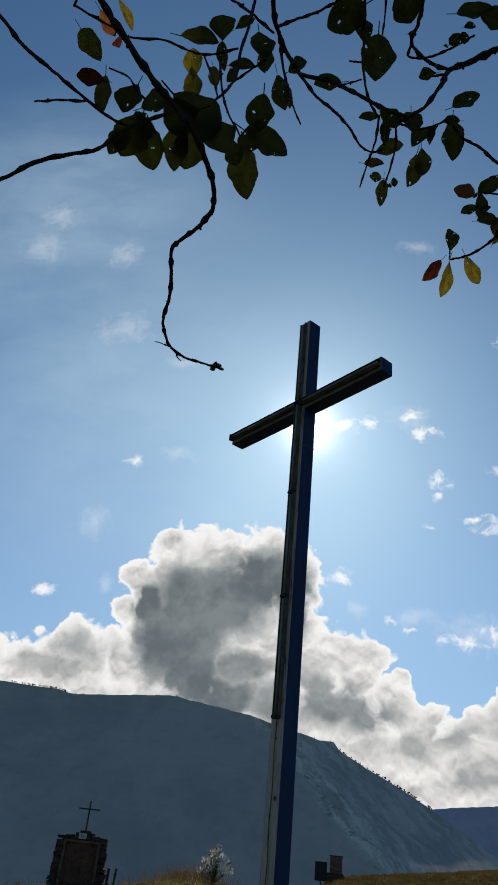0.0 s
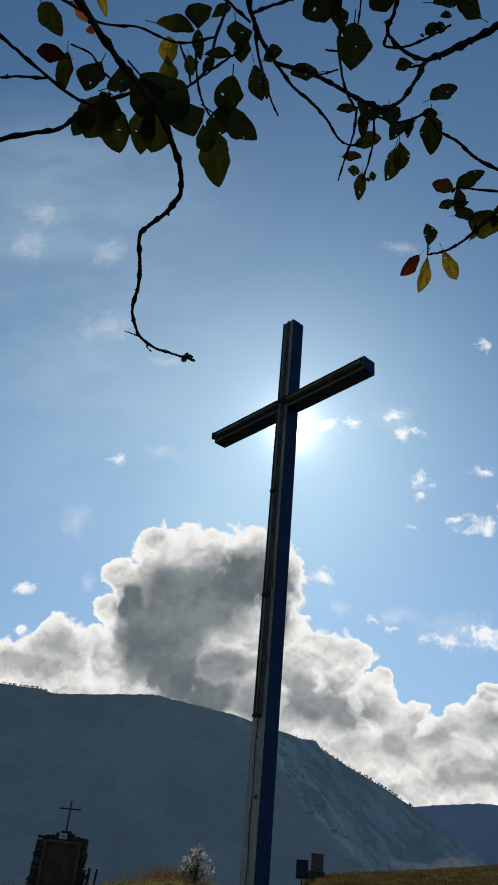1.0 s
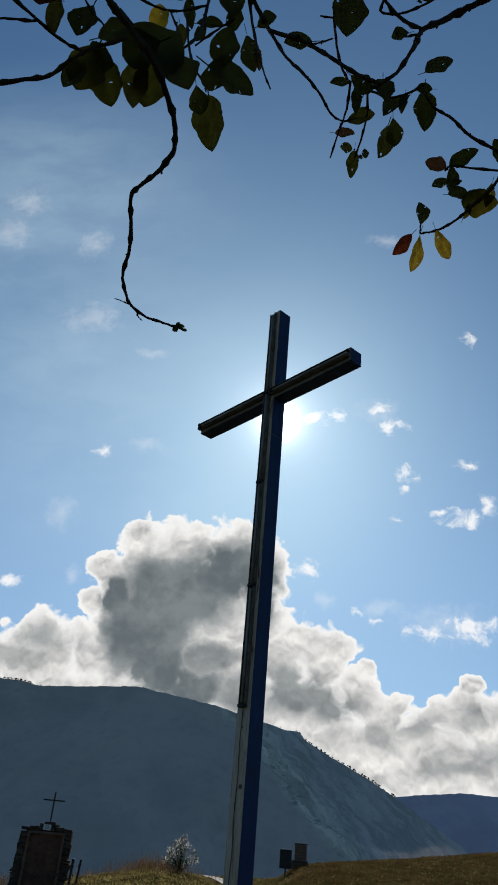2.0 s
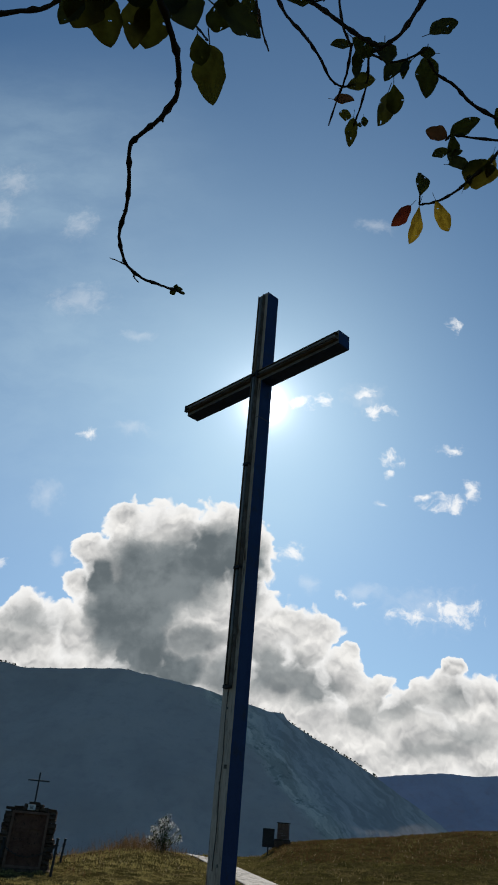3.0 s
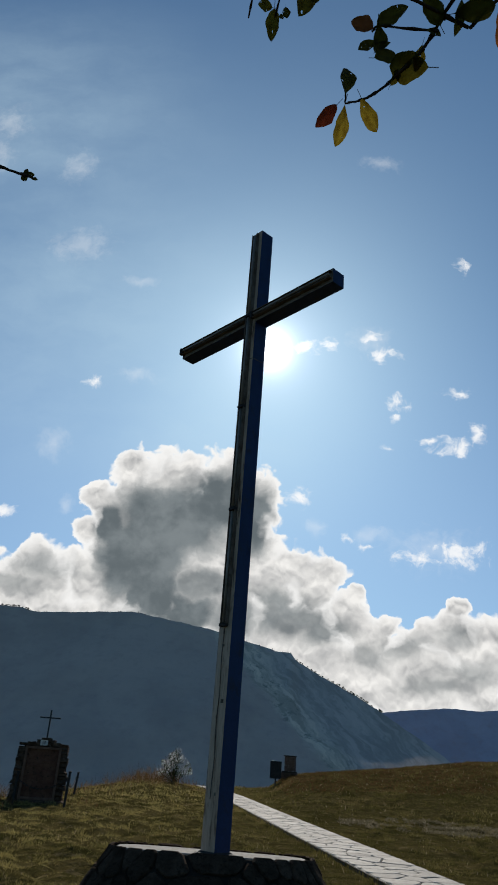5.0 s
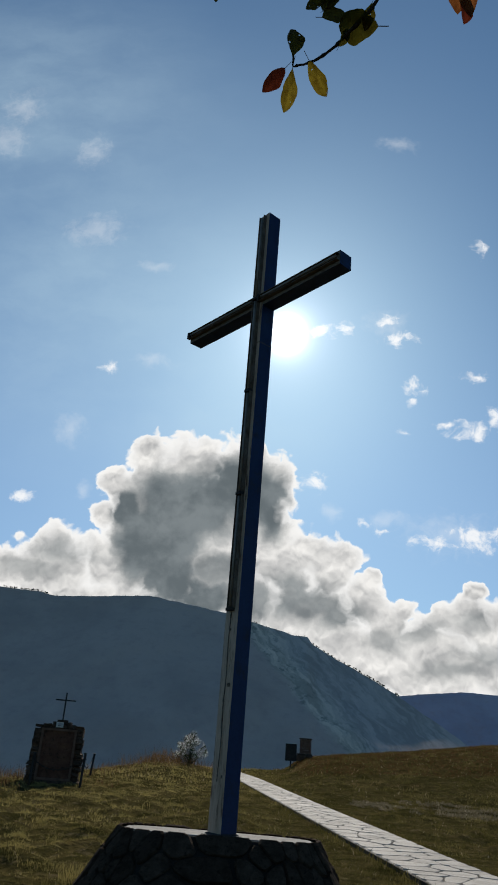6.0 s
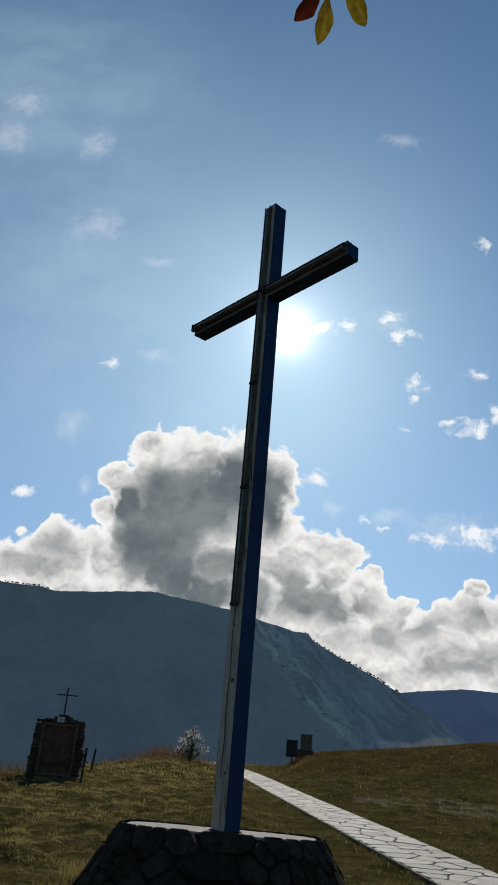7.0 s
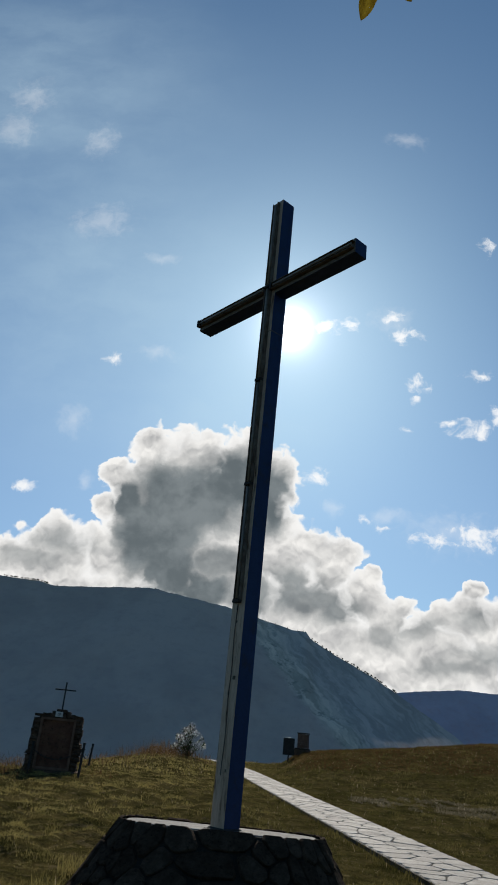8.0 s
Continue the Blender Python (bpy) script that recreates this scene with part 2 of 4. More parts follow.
def mountain_material(name, lit_flank, hazy_tones=((0.44, 0.35, 0.30), (0.53, 0.42, 0.355))):
    """Grassy, wooded slope with gullies; optionally a flank beyond a slanting spur, painted pale as sunlit."""
    m = bpy.data.materials.new(name)
    m.use_nodes = True
    n = Nodes(m.node_tree)
    place = n.add("ShaderNodeTexCoord").outputs["Object"]
    # ground tones brightened so that distance haze is part of the colour
    colour = n.mix(n.span(n.noise(place, 0.006, 6, 0.6), 0.35, 0.65), hazy_tones[0], hazy_tones[1])
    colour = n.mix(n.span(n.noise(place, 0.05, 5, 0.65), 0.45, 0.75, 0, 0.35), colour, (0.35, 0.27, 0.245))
    if lit_flank:
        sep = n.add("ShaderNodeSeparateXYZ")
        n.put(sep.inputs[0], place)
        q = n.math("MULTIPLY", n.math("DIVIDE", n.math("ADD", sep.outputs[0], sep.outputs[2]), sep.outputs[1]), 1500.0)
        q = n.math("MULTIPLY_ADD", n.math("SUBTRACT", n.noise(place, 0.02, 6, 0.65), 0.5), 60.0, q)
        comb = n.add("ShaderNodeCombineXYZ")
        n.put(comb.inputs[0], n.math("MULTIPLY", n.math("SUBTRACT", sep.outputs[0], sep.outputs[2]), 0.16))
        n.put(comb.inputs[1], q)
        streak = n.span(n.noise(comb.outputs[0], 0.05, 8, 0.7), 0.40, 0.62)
        # sunlight grazing the flank, put into the colour as a pale streaked band
        paler = n.mix(streak, (0.42, 0.36, 0.29), (0.74, 0.62, 0.49))
        paler = n.mix(n.span(n.noise(place, 0.05, 6, 0.7), 0.54, 0.66), paler, (0.27, 0.25, 0.21))
        paler = n.mix(n.span(q, 165, 230), paler, n.mix(streak, (0.38, 0.33, 0.29), (0.56, 0.48, 0.42)))
        colour = n.mix(n.span(q, 132, 156), colour, paler)
    b = n.add("ShaderNodeBsdfPrincipled")
    n.put(b.inputs["Base Color"], colour)
    b.inputs["Roughness"].default_value, b.inputs["Specular IOR Level"].default_value = 0.95, 0.0
    out = n.add("ShaderNodeOutputMaterial")
    n.put(out.inputs[0], b.outputs[0])
    return m


# the far ridge gets bluer tones, more haze put into its colour
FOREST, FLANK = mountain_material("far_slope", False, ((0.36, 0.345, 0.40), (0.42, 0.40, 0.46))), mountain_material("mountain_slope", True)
SLAB = material("pale_slab", [(0.36, 0.33, 0.285), (0.47, 0.43, 0.37), (0.27, 0.24, 0.20)], 3.0, 30, 0.8, 0.5, vary=0.55, gloss=0.25)
MORTAR = material("mortar", [(0.022, 0.018, 0.014), (0.04, 0.033, 0.026)], 4.0, 50, 0.95, 0.5, gloss=0.1)
CEMENT = material("cement", [(0.20, 0.185, 0.165), (0.28, 0.26, 0.23), (0.14, 0.13, 0.115)], 3.0, 40, 0.9, 0.4)
FIELDSTONE = material("fieldstone", [(0.050, 0.033, 0.022), (0.10, 0.066, 0.045), (0.028, 0.020, 0.014)], 9.0, 45, 0.95, 1.0, vary=0.6, gloss=0.02)
BLUE = material("blue_paint", [(0.004, 0.019, 0.074), (0.007, 0.027, 0.094), (0.012, 0.02, 0.05)], 2.0, 60, 0.5, 0.12, far=0.005, gloss=0.2)
WHITE = material("white_paint", [(0.52, 0.385, 0.285), (0.38, 0.265, 0.185), (0.11, 0.055, 0.028)], 5.0, 50, 0.6, 0.2, far=0.005, spread=(0.4, 0.75), gloss=0.25, run=0.14)
WORN = material("worn_steel", [(0.14, 0.11, 0.085), (0.21, 0.175, 0.14), (0.07, 0.045, 0.03)], 5.0, 60, 0.7, 0.3, far=0.004, gloss=0.2)
RUST = material("rusty_steel", [(0.09, 0.066, 0.046), (0.17, 0.14, 0.11), (0.05, 0.032, 0.022)], 6.0, 60, 0.7, 0.3, far=0.004, gloss=0.2)
DARK_METAL = material("dark_metal", [(0.016, 0.014, 0.013), (0.036, 0.028, 0.023)], 8.0, 60, 0.7, 0.2, far=0.003, gloss=0.25)
TUBE = material("milky_tube", [(0.27, 0.23, 0.19), (0.18, 0.15, 0.12)], 5.0, 70, 0.35, 0.05, far=0.002)
PATH_BED = material("path_bed", [(0.035, 0.030, 0.022), (0.07, 0.06, 0.045)], 4.0, 50, 0.95, 0.5, gloss=0.1)
BARK = material("bark", [(0.034, 0.026, 0.020), (0.060, 0.047, 0.036), (0.022, 0.018, 0.014)], 25.0, 160, 0.95, 0.6, far=0.004, gloss=0.05)


# ---- helpers for things ----
def part(name, bm, mat, parent=None, label="", smooth=False):
    """Links a bmesh as one mesh object under a thing or a part."""
    mesh = bpy.data.meshes.new(name)
    bm.normal_update()
    bm.to_mesh(mesh)
    bm.free()
    for m in mat if isinstance(mat, (list, tuple)) else [mat]:
        mesh.materials.append(m)
    if smooth:
        mesh.shade_smooth()
    ob = new(name, mesh)
    ob.parent = parent
    if label:
        tagged(ob, label)
    return ob


def thing(name, m, label, category, group="", kind=""):
    """An Empty at a thing's base, under which its parts go."""
    ob = new(name)
    ob.empty_display_size = 0.1
    ob.matrix_world = m
    return tagged(ob, label, category, group, kind)


def box(bm, size, at=(0, 0, 0), bevel=0.0, turn=None):
    """A bevelled block centred at a place."""
    geom = bmesh.ops.create_cube(bm, size=1.0, matrix=Matrix.Translation(at) @ (turn or Matrix.Identity(4)) @ Matrix.Diagonal((*size, 1)))
    if bevel:
        edges = {e for v in geom["verts"] for e in v.link_edges}
        bmesh.ops.bevel(bm, geom=list(edges), offset=bevel, segments=2, profile=0.6, affect="EDGES")
    return bm


def rod(bm, a, b, ra, rb=None, seg=8):
    """A tapered rod from a to b."""
    a, b = Vector(a), Vector(b)
    rb = ra if rb is None else rb
    q = (b - a).to_track_quat("Z", "Y").to_matrix().to_4x4()
    bmesh.ops.create_cone(bm, cap_ends=True, segments=seg, radius1=ra, radius2=rb, depth=(b - a).length,
                          matrix=Matrix.Translation((a + b) / 2) @ q)
    return bm


def tube(bm, pts, radii, seg=7):
    """A bent, tapered limb through points."""
    pts = [Vector(p) for p in pts]
    rings = []
    for i, p in enumerate(pts):
        d = (pts[min(i + 1, len(pts) - 1)] - pts[max(i - 1, 0)]).normalized()
        s = d.cross(Vector((0.31, 0.2, 0.93))).normalized()
        t = d.cross(s)
        r = radii[i] if isinstance(radii, (list, tuple)) else radii
        rings.append([bm.verts.new(p + r * (math.cos(a) * s + math.sin(a) * t)) for a in (2 * math.pi * k / seg for k in range(seg))])
    for u, v in zip(rings, rings[1:]):
        for k in range(seg):
            bm.faces.new((u[k], u[(k + 1) % seg], v[(k + 1) % seg], v[k]))
    bm.faces.new(rings[0][::-1])
    bm.faces.new(rings[-1])
    return bm


def sheet(name, verts, faces, mat, label="", kind="structure", smooth=True):
    mesh = bpy.data.meshes.new(name)
    mesh.from_pydata(verts, [], faces)
    mesh.materials.append(mat)
    if smooth:
        mesh.shade_smooth()
    return tagged(new(name, mesh), label, kind=kind)


def grid_faces(rows, cols):
    i = np.arange(rows - 1)[:, None] * cols + np.arange(cols - 1)[None]
    return np.stack([i, i + 1, i + cols + 1, i + cols], -1).reshape(-1, 4).tolist()


def ease(a, b, v):
    k = np.clip((np.asarray(v, float) - a) / (b - a), 0, 1)
    return k * k * (3 - 2 * k)


def ripple(x, y, size, seed=0):
    """Smooth unevenness from a few crossed waves."""
    rng = np.random.RandomState(seed)
    total = 0
    for k in range(9):
        a, p, s = rng.uniform(0, 6.28), rng.uniform(0, 6.28), size * rng.uniform(0.4, 1.6)
        total = total + np.sin((x * np.cos(a) + y * np.sin(a)) / s * 6.28 + p) * (0.6 + 0.4 * s / size)
    return total / 9


# ---- ground ----
def ground_z(x, y):
    """Height of the meadow: a shelf that breaks off to the valley, with a bank on one side."""
    x, y = np.asarray(x, float), np.asarray(y, float)
    bank = np.interp(x, [-1.0, 1.3, 2.7, 5.2, 11.5, 17, 60], [0, 0.15, 1.0, 1.36, 2.1, 2.9, 5.0]) * ease(24, 58, y)
    knoll = 0.36 * np.exp(-(((x + 5.0) / 2.6) ** 2 + ((y - 43) / 7.0) ** 2))
    rough = 0.12 * ripple(x, y, 3.2, 1) + 0.19 * ripple(x, y, 1.2, 2) + 0.10 * ripple(x, y, 0.65, 3)
    rough = rough * ease(0.9, 2.5, np.abs(x - path_x(y))) * ease(1.6, 3.2, np.hypot(x, y - 8.4)) * (0.6 + 0.4 * ease(30, 10, y))
    rim_x = np.interp(y, [-50, 8, 19, 36, 46, 56, 70], [-400, -60, -7.4, -7.0, -5.8, -3.0, 0])
    rim_y = np.interp(x, [-8, -3, 1, 4, 30], [52, 56, 59, 63, 70])
    over = np.maximum(rim_x - x, y - rim_y)
    over = np.where(y > -20, np.maximum(over, 0), 0)
    fall = np.minimum(0.5 * over ** 2 / (over + 3.0), 260)
    return bank + knoll + rough - fall


def path_x(y):
    """Middle line of the paved path."""
    return np.interp(y, [-30, 2, 12.8, 22, 30, 40, 48, 54, 60], [8.7, 4.32, 2.85, 1.62, 0.53, -0.8, -2.1, -3.6, -6.5])


def make_ground():
    def spread(lo, hi, near, far, reach):
        v, out = 0.0, [0.0]
        while v < hi:
            v += near + (far * max(0, v - reach)) 
            out.append(v)
        v, neg = 0.0, []
        while v > lo:
            v -= near + (far * max(0, -v - reach))
            neg.append(v)
        return np.array(neg[::-1] + out)
    xs, ys = spread(-4400, 4400, 0.22, 0.12, 12), spread(-4400, 4400, 0.25, 0.12, 62)
    X, Y = np.meshgrid(xs, ys)
    Z = ground_z(X, Y)
    verts = np.stack([X, Y, Z], -1).reshape(-1, 3).tolist()
    return sheet("ground", verts, grid_faces(len(ys), len(xs)), TURF, "uneven autumn meadow of green and brown turf")


ground = make_ground()


# ---- mountains ----
def make_mountain(name, y0, crest_x, crest_z, base, depth, mat, label, seed, spur=False):
    """A long ridge: steep face towards the valley, its crest broken by small rocks and trees."""
    xs = np.linspace(crest_x[0], crest_x[-1], 420)
    steps = np.linspace(0, 1, 60)
    crest = np.interp(xs, crest_x, crest_z) + 1.6 * ripple(xs, 0 * xs, 26, seed) + 1.0 * ripple(xs, 0 * xs, 9, seed + 1)
    X = np.repeat(xs[None], 61, 0)
    s = np.concatenate([[-0.35], steps])[:, None]
    fold = 22 * ripple(X / 1.0, s * 500, 170, seed + 2) + 7 * ripple(X, s * 600, 60, seed + 3)
    Z = crest[None] + (base - crest[None]) * np.clip(s, 0, 1) ** 0.92 + np.where(s < -0.1, -160, 0)
    ease_out = ease(125, 225, (X + Z) * y0 / (y0 - s * depth)) * ease(0.06, 0.34, s) if spur else 0
    Y = y0 - s * depth * (1 + 0.10 * ease_out) + fold * np.clip(s * 3, 0, 1)
    verts = np.stack([X, Y, Z], -1).reshape(-1, 3).tolist()
    ob = sheet(name, verts, grid_faces(61, len(xs)), mat, label)
    top = range(len(xs), 2 * len(xs))
    for e in ob.data.edges:
        e.use_edge_sharp = e.vertices[0] in top and e.vertices[1] in top
    return xs, crest


def crest_trees(name, xs, crest, y, spans, seed):
    """Scattered small trees on a crest: uneven clumps of leaves on short trunks, far off."""
    rng = np.random.RandomState(seed)
    bm = bmesh.new()
    for a, b, number, high in spans:
        for x in rng.uniform(a, b, number):
            h, z = high * rng.uniform(0.4, 1.2), np.interp(x, xs, crest)
            rod(bm, (x, y, z - 2), (x, y, z + h * 0.5), 0.3, 0.2, 4)
            for k in range(4):
                geo = bmesh.ops.create_icosphere(bm, subdivisions=1, radius=h * rng.uniform(0.2, 0.36),
                                                 matrix=Matrix.Translation((x + rng.normal(0, h * 0.18), y + rng.normal(0, 1), z + h * rng.uniform(0.4, 0.85))))
                for v in geo["verts"]:
                    v.co += Vector(rng.uniform(-0.12, 0.12, 3)) * h
    return tagged(part(name, bm, WOOD), "scattered small trees along the mountain crest", kind="stuff")


WOOD = material("far_foliage", [(0.05, 0.06, 0.04), (0.08, 0.09, 0.06)], 0.3, 2, 0.95, 0.0, gloss=0.05)
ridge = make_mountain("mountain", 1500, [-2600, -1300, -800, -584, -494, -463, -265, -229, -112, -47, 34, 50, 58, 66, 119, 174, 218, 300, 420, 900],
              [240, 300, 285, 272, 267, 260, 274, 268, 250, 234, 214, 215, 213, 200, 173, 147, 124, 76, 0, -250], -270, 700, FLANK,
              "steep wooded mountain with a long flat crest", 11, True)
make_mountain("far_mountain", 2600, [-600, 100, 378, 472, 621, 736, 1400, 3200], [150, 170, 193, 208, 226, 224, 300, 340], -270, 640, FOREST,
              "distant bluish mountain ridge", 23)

crest_trees("crest_trees", *ridge, 1499, ((-600, -480, 50, 3.0), (-480, -220, 20, 1.6), (-60, 60, 14, 1.8), (66, 150, 34, 2.6), (150, 235, 40, 3.4)), 6)

# ---- cross ----
ARM = radians(45.7)
U = Vector((math.cos(ARM), -math.sin(ARM), 0))
AXIS = Vector((0, 8.2, 0)) - 0.106 * U - 0.106 * Vector((-math.sin(ARM), -math.cos(ARM), 0))


def make_cross():
    """Welded steel cross: square post and arm, with a lighting trough on the front face. Local x runs along the arm, -y is the front."""
    m = Matrix.Translation((AXIS.x, AXIS.y, 0.6)) @ Matrix.Rotation(-ARM, 4, "Z")
    top = thing("cross", m, "tall steel cross painted blue and white with rusty lighting troughs", "cross")
    zc, half, h = 6.386, 1.455, 7.82
    bm = box(bmesh.new(), (0.212, 0.212, h), (0, 0, h / 2), 0.006)
    for f in bm.faces:
        f.material_index = 1 if f.normal.y < -0.6 or f.normal.y > 0.6 else 0
    part("post", bm, [BLUE, WHITE], top, "blue post with a white front face")
    for side in (-1, 1):
        bm = box(bmesh.new(), (half - 0.1, 0.206, 0.20), (side * (half + 0.1) / 2, 0, zc), 0.006)
        for f in bm.faces:
            f.material_index = 1 if abs(f.normal.y) > 0.6 else 0
        part("arm", bm, [BLUE, WORN], top, "blue arm with a weathered front face")

    def trough(a, b, upright):
        """A U-section with a milky tube in it, between a and b along its length."""
        mid, length = (a + b) / 2, b - a
        bm = bmesh.new()
        for off, w, d, out in ((-0.045, 0.008, 0.055, 0.0275), (0.045, 0.008, 0.055, 0.0275), (0, 0.09, 0.006, 0.004)):
            if upright:
                box(bm, (w, d, length), (off, -0.1 - out, mid), 0.001)
            else:
                box(bm, (length, d, w), (mid, -0.1 - out, zc + off), 0.001)
        u = part("trough", bm, RUST, top, "rusty lighting trough")
        n = max(1, round(length / 1.25))
        for k in range(n):
            p, q = a + length * k / n + 0.03, a + length * (k + 1) / n - 0.03
            bm = bmesh.new()
            if upright:
                rod(bm, (-0.01, -0.135, p), (-0.01, -0.135, q), 0.019, seg=12)
            else:
                rod(bm, (p, -0.135, zc + 0.01), (q, -0.135, zc + 0.01), 0.019, seg=12)
            part("light_tube", bm, TUBE, u, "milky light tube", True)
            bm = bmesh.new()
            if upright:
                box(bm, (0.104, 0.05, 0.035), (0, -0.14, p - 0.03), 0.004)
            else:
                box(bm, (0.035, 0.05, 0.104), (p - 0.03, -0.14, zc), 0.004)
            part("clamp", bm, DARK_METAL, u, "dark clamp")

    trough(2.27, 7.78, True)
    trough(-half + 0.01, -0.06, False)
    trough(0.06, half - 0.01, False)
    part("base_plate", box(bmesh.new(), (0.30, 0.30, 0.012), (0, 0, 0.004), 0.003), DARK_METAL, top)
    bm = bmesh.new()
    bmesh.ops.create_cone(bm, cap_ends=True, segments=4, radius1=0.20, radius2=0.158, depth=0.03, matrix=Matrix.Translation((0, 0, 0.012)) @ Matrix.Rotation(radians(45), 4, "Z"))
    part("foot_collar", bm, DARK_METAL, top)
    bm = bmesh.new()
    tube(bm, [(-0.012 + 0.007 * math.sin(9 * z), -0.112, z) for z in np.arange(0.5, 2.3, 0.06)], 0.005, 5)
    part("cable", bm, RUST, top, "thin rusty cable")
    for z in (5.72,):
        bm = box(bmesh.new(), (0.217, 0.217, 0.010), (0, 0, z), 0.002)
        part("weld_seam", bm, RUST, top)
    for x, z, w, h in ((0.045, 1.46, 0.035, 0.04), (-0.02, 1.30, 0.015, 0.03), (0.0, 2.05, 0.015, 0.025), (-0.01, 2.2, 0.014, 0.05), (0.05, 0.55, 0.012, 0.03)):
        part("bracket", box(bmesh.new(), (w, 0.012, h), (x, -0.110, z), 0.002), RUST, top)
    return top


make_cross()


# ---- plinth ----
def clip_cell(poly, p, q, gap):
    """The part of a convex polygon nearer to p than to q, less a joint."""
    mid, d = (p + q) / 2, q - p
    n = d / np.hypot(*d)
    lim = n @ mid - gap
    out = []
    for a, b in zip(poly, poly[1:] + poly[:1]):
        da, db = n @ a - lim, n @ b - lim
        if da <= 0:
            out.append(a)
        if da * db < 0:
            out.append(a + (b - a) * da / (da - db))
    return out


def cells(seeds, lo, hi, gap, reach, wrap=0.0):
    """Irregular pieces that fill a rectangle: one convex polygon for each seed."""
    seeds = np.array(seeds)
    both = seeds if not wrap else np.concatenate([seeds, seeds + (wrap, 0), seeds - (wrap, 0)])
    found = []
    for p in seeds:
        x0, x1 = (p[0] - reach, p[0] + reach) if wrap else (lo[0], hi[0])
        poly = [np.array(v, float) for v in ((max(x0, p[0] - reach), lo[1]), (min(x1, p[0] + reach), lo[1]), (min(x1, p[0] + reach), hi[1]), (max(x0, p[0] - reach), hi[1]))]
        for q in both[np.hypot(*(both - p).T) < 2 * reach]:
            if (q != p).any() and len(poly) > 2:
                poly = clip_cell(poly, p, q, gap)
        if len(poly) > 2:
            found.append(poly)
    return found


def stone_mesh(poly, lift, place, rng, round_off=0.22):
    """One worn stone: its polygon on a surface, raised, with a rounded shoulder. place(u, v, height) gives a point."""
    c = np.mean(poly, 0)
    # cut the sharp corners
    cut = []
    for a, b in zip(poly, poly[1:] + poly[:1]):
        if np.hypot(*(b - a)) > 0.02:
            cut += [a + (b - a) * 0.16, a + (b - a) * 0.84]
    tip = rng.uniform(-0.35, 0.35, 2)
    verts, faces, n = [], [], len(cut)
    for shrink, h in ((1.0, -0.03), (0.97, 0.55), (1 - round_off, 1.0)):
        for p in cut:
            q = c + (p - c) * shrink
            verts.append(place(q[0], q[1], lift * (h + (h > 0.9) * (tip @ (q - c)) * 2.0)))
    verts.append(place(c[0], c[1], lift * rng.uniform(0.95, 1.2)))
    for r in range(2):
        for k in range(n):
            faces.append((r * n + k, r * n + (k + 1) % n, (r + 1) * n + (k + 1) % n, (r + 1) * n + k))
    faces += [(2 * n + k, 2 * n + (k + 1) % n, 3 * n) for k in range(n)]
    return verts, faces


def plain_mesh(name, verts, faces, mat):
    mesh = bpy.data.meshes.new(name)
    mesh.from_pydata([tuple(v) for v in verts], [], faces)
    mesh.materials.append(mat)
    return mesh


def make_plinth():
    rng = np.random.RandomState(5)
    top = thing("plinth", Matrix.Translation((-0.04, 8.43, 0)), "battered plinth of dark fieldstones with a cement top", "plinth")

    def wall(u, v, out):
        """u: along the girth, 0 to 7; v: up the slope, 0 to 0.85; out: metres proud of the face."""
        k, a = min(max(v / 0.85, 0), 1.05), u / 7 * 2 * math.pi
        c, s = math.cos(a), math.sin(a)
        sx, sy = 1.48 - 0.46 * k + out, 1.15 - 0.84 * k + out
        return (math.copysign(abs(c) ** 0.55, c) * sx, math.copysign(abs(s) ** 0.55, s) * sy, -0.15 + 0.75 * k + out * 0.5)

    us = np.linspace(0, 7, 57)
    bm = bmesh.new()
    rings = [[bm.verts.new(wall(u, v, -0.012)) for u in us[:-1]] for v in (0, 0.3, 0.6, 0.85)]
    for p, q in zip(rings, rings[1:]):
        for k in range(56):
            bm.faces.new((p[k], p[(k + 1) % 56], q[(k + 1) % 56], q[k]))
    bm.faces.new(rings[-1])
    part("core", bm, MORTAR, top)
    bm = bmesh.new()
    low = [bm.verts.new(Vector(wall(u, 0.85, -0.05)) + Vector((0, 0, -0.02))) for u in us[:-1]]
    high = [bm.verts.new(Vector(wall(u, 0.85, -0.06)) + Vector((0, 0, 0.036))) for u in us[:-1]]
    for k in range(56):
        bm.faces.new((low[k], low[(k + 1) % 56], high[(k + 1) % 56], high[k]))
    bm.faces.new(high)
    part("cement_top", bm, CEMENT, top, "sunlit cement top")
    seeds = [((i + 0.5 * (j % 2) + rng.uniform(-0.46, 0.46)) * 7 / 34, (j + 0.5 + rng.uniform(-0.46, 0.46)) * 0.85 / 4) for j in range(4) for i in range(34)]
    for poly in cells(seeds, (0, 0), (7, 0.87), 0.008, 0.42, 7.0):
        v, f = stone_mesh(poly, rng.uniform(0.012, 0.040), wall, rng, 0.09)
        ob = new("stone", plain_mesh("stone", v, f, FIELDSTONE))
        ob.parent = top


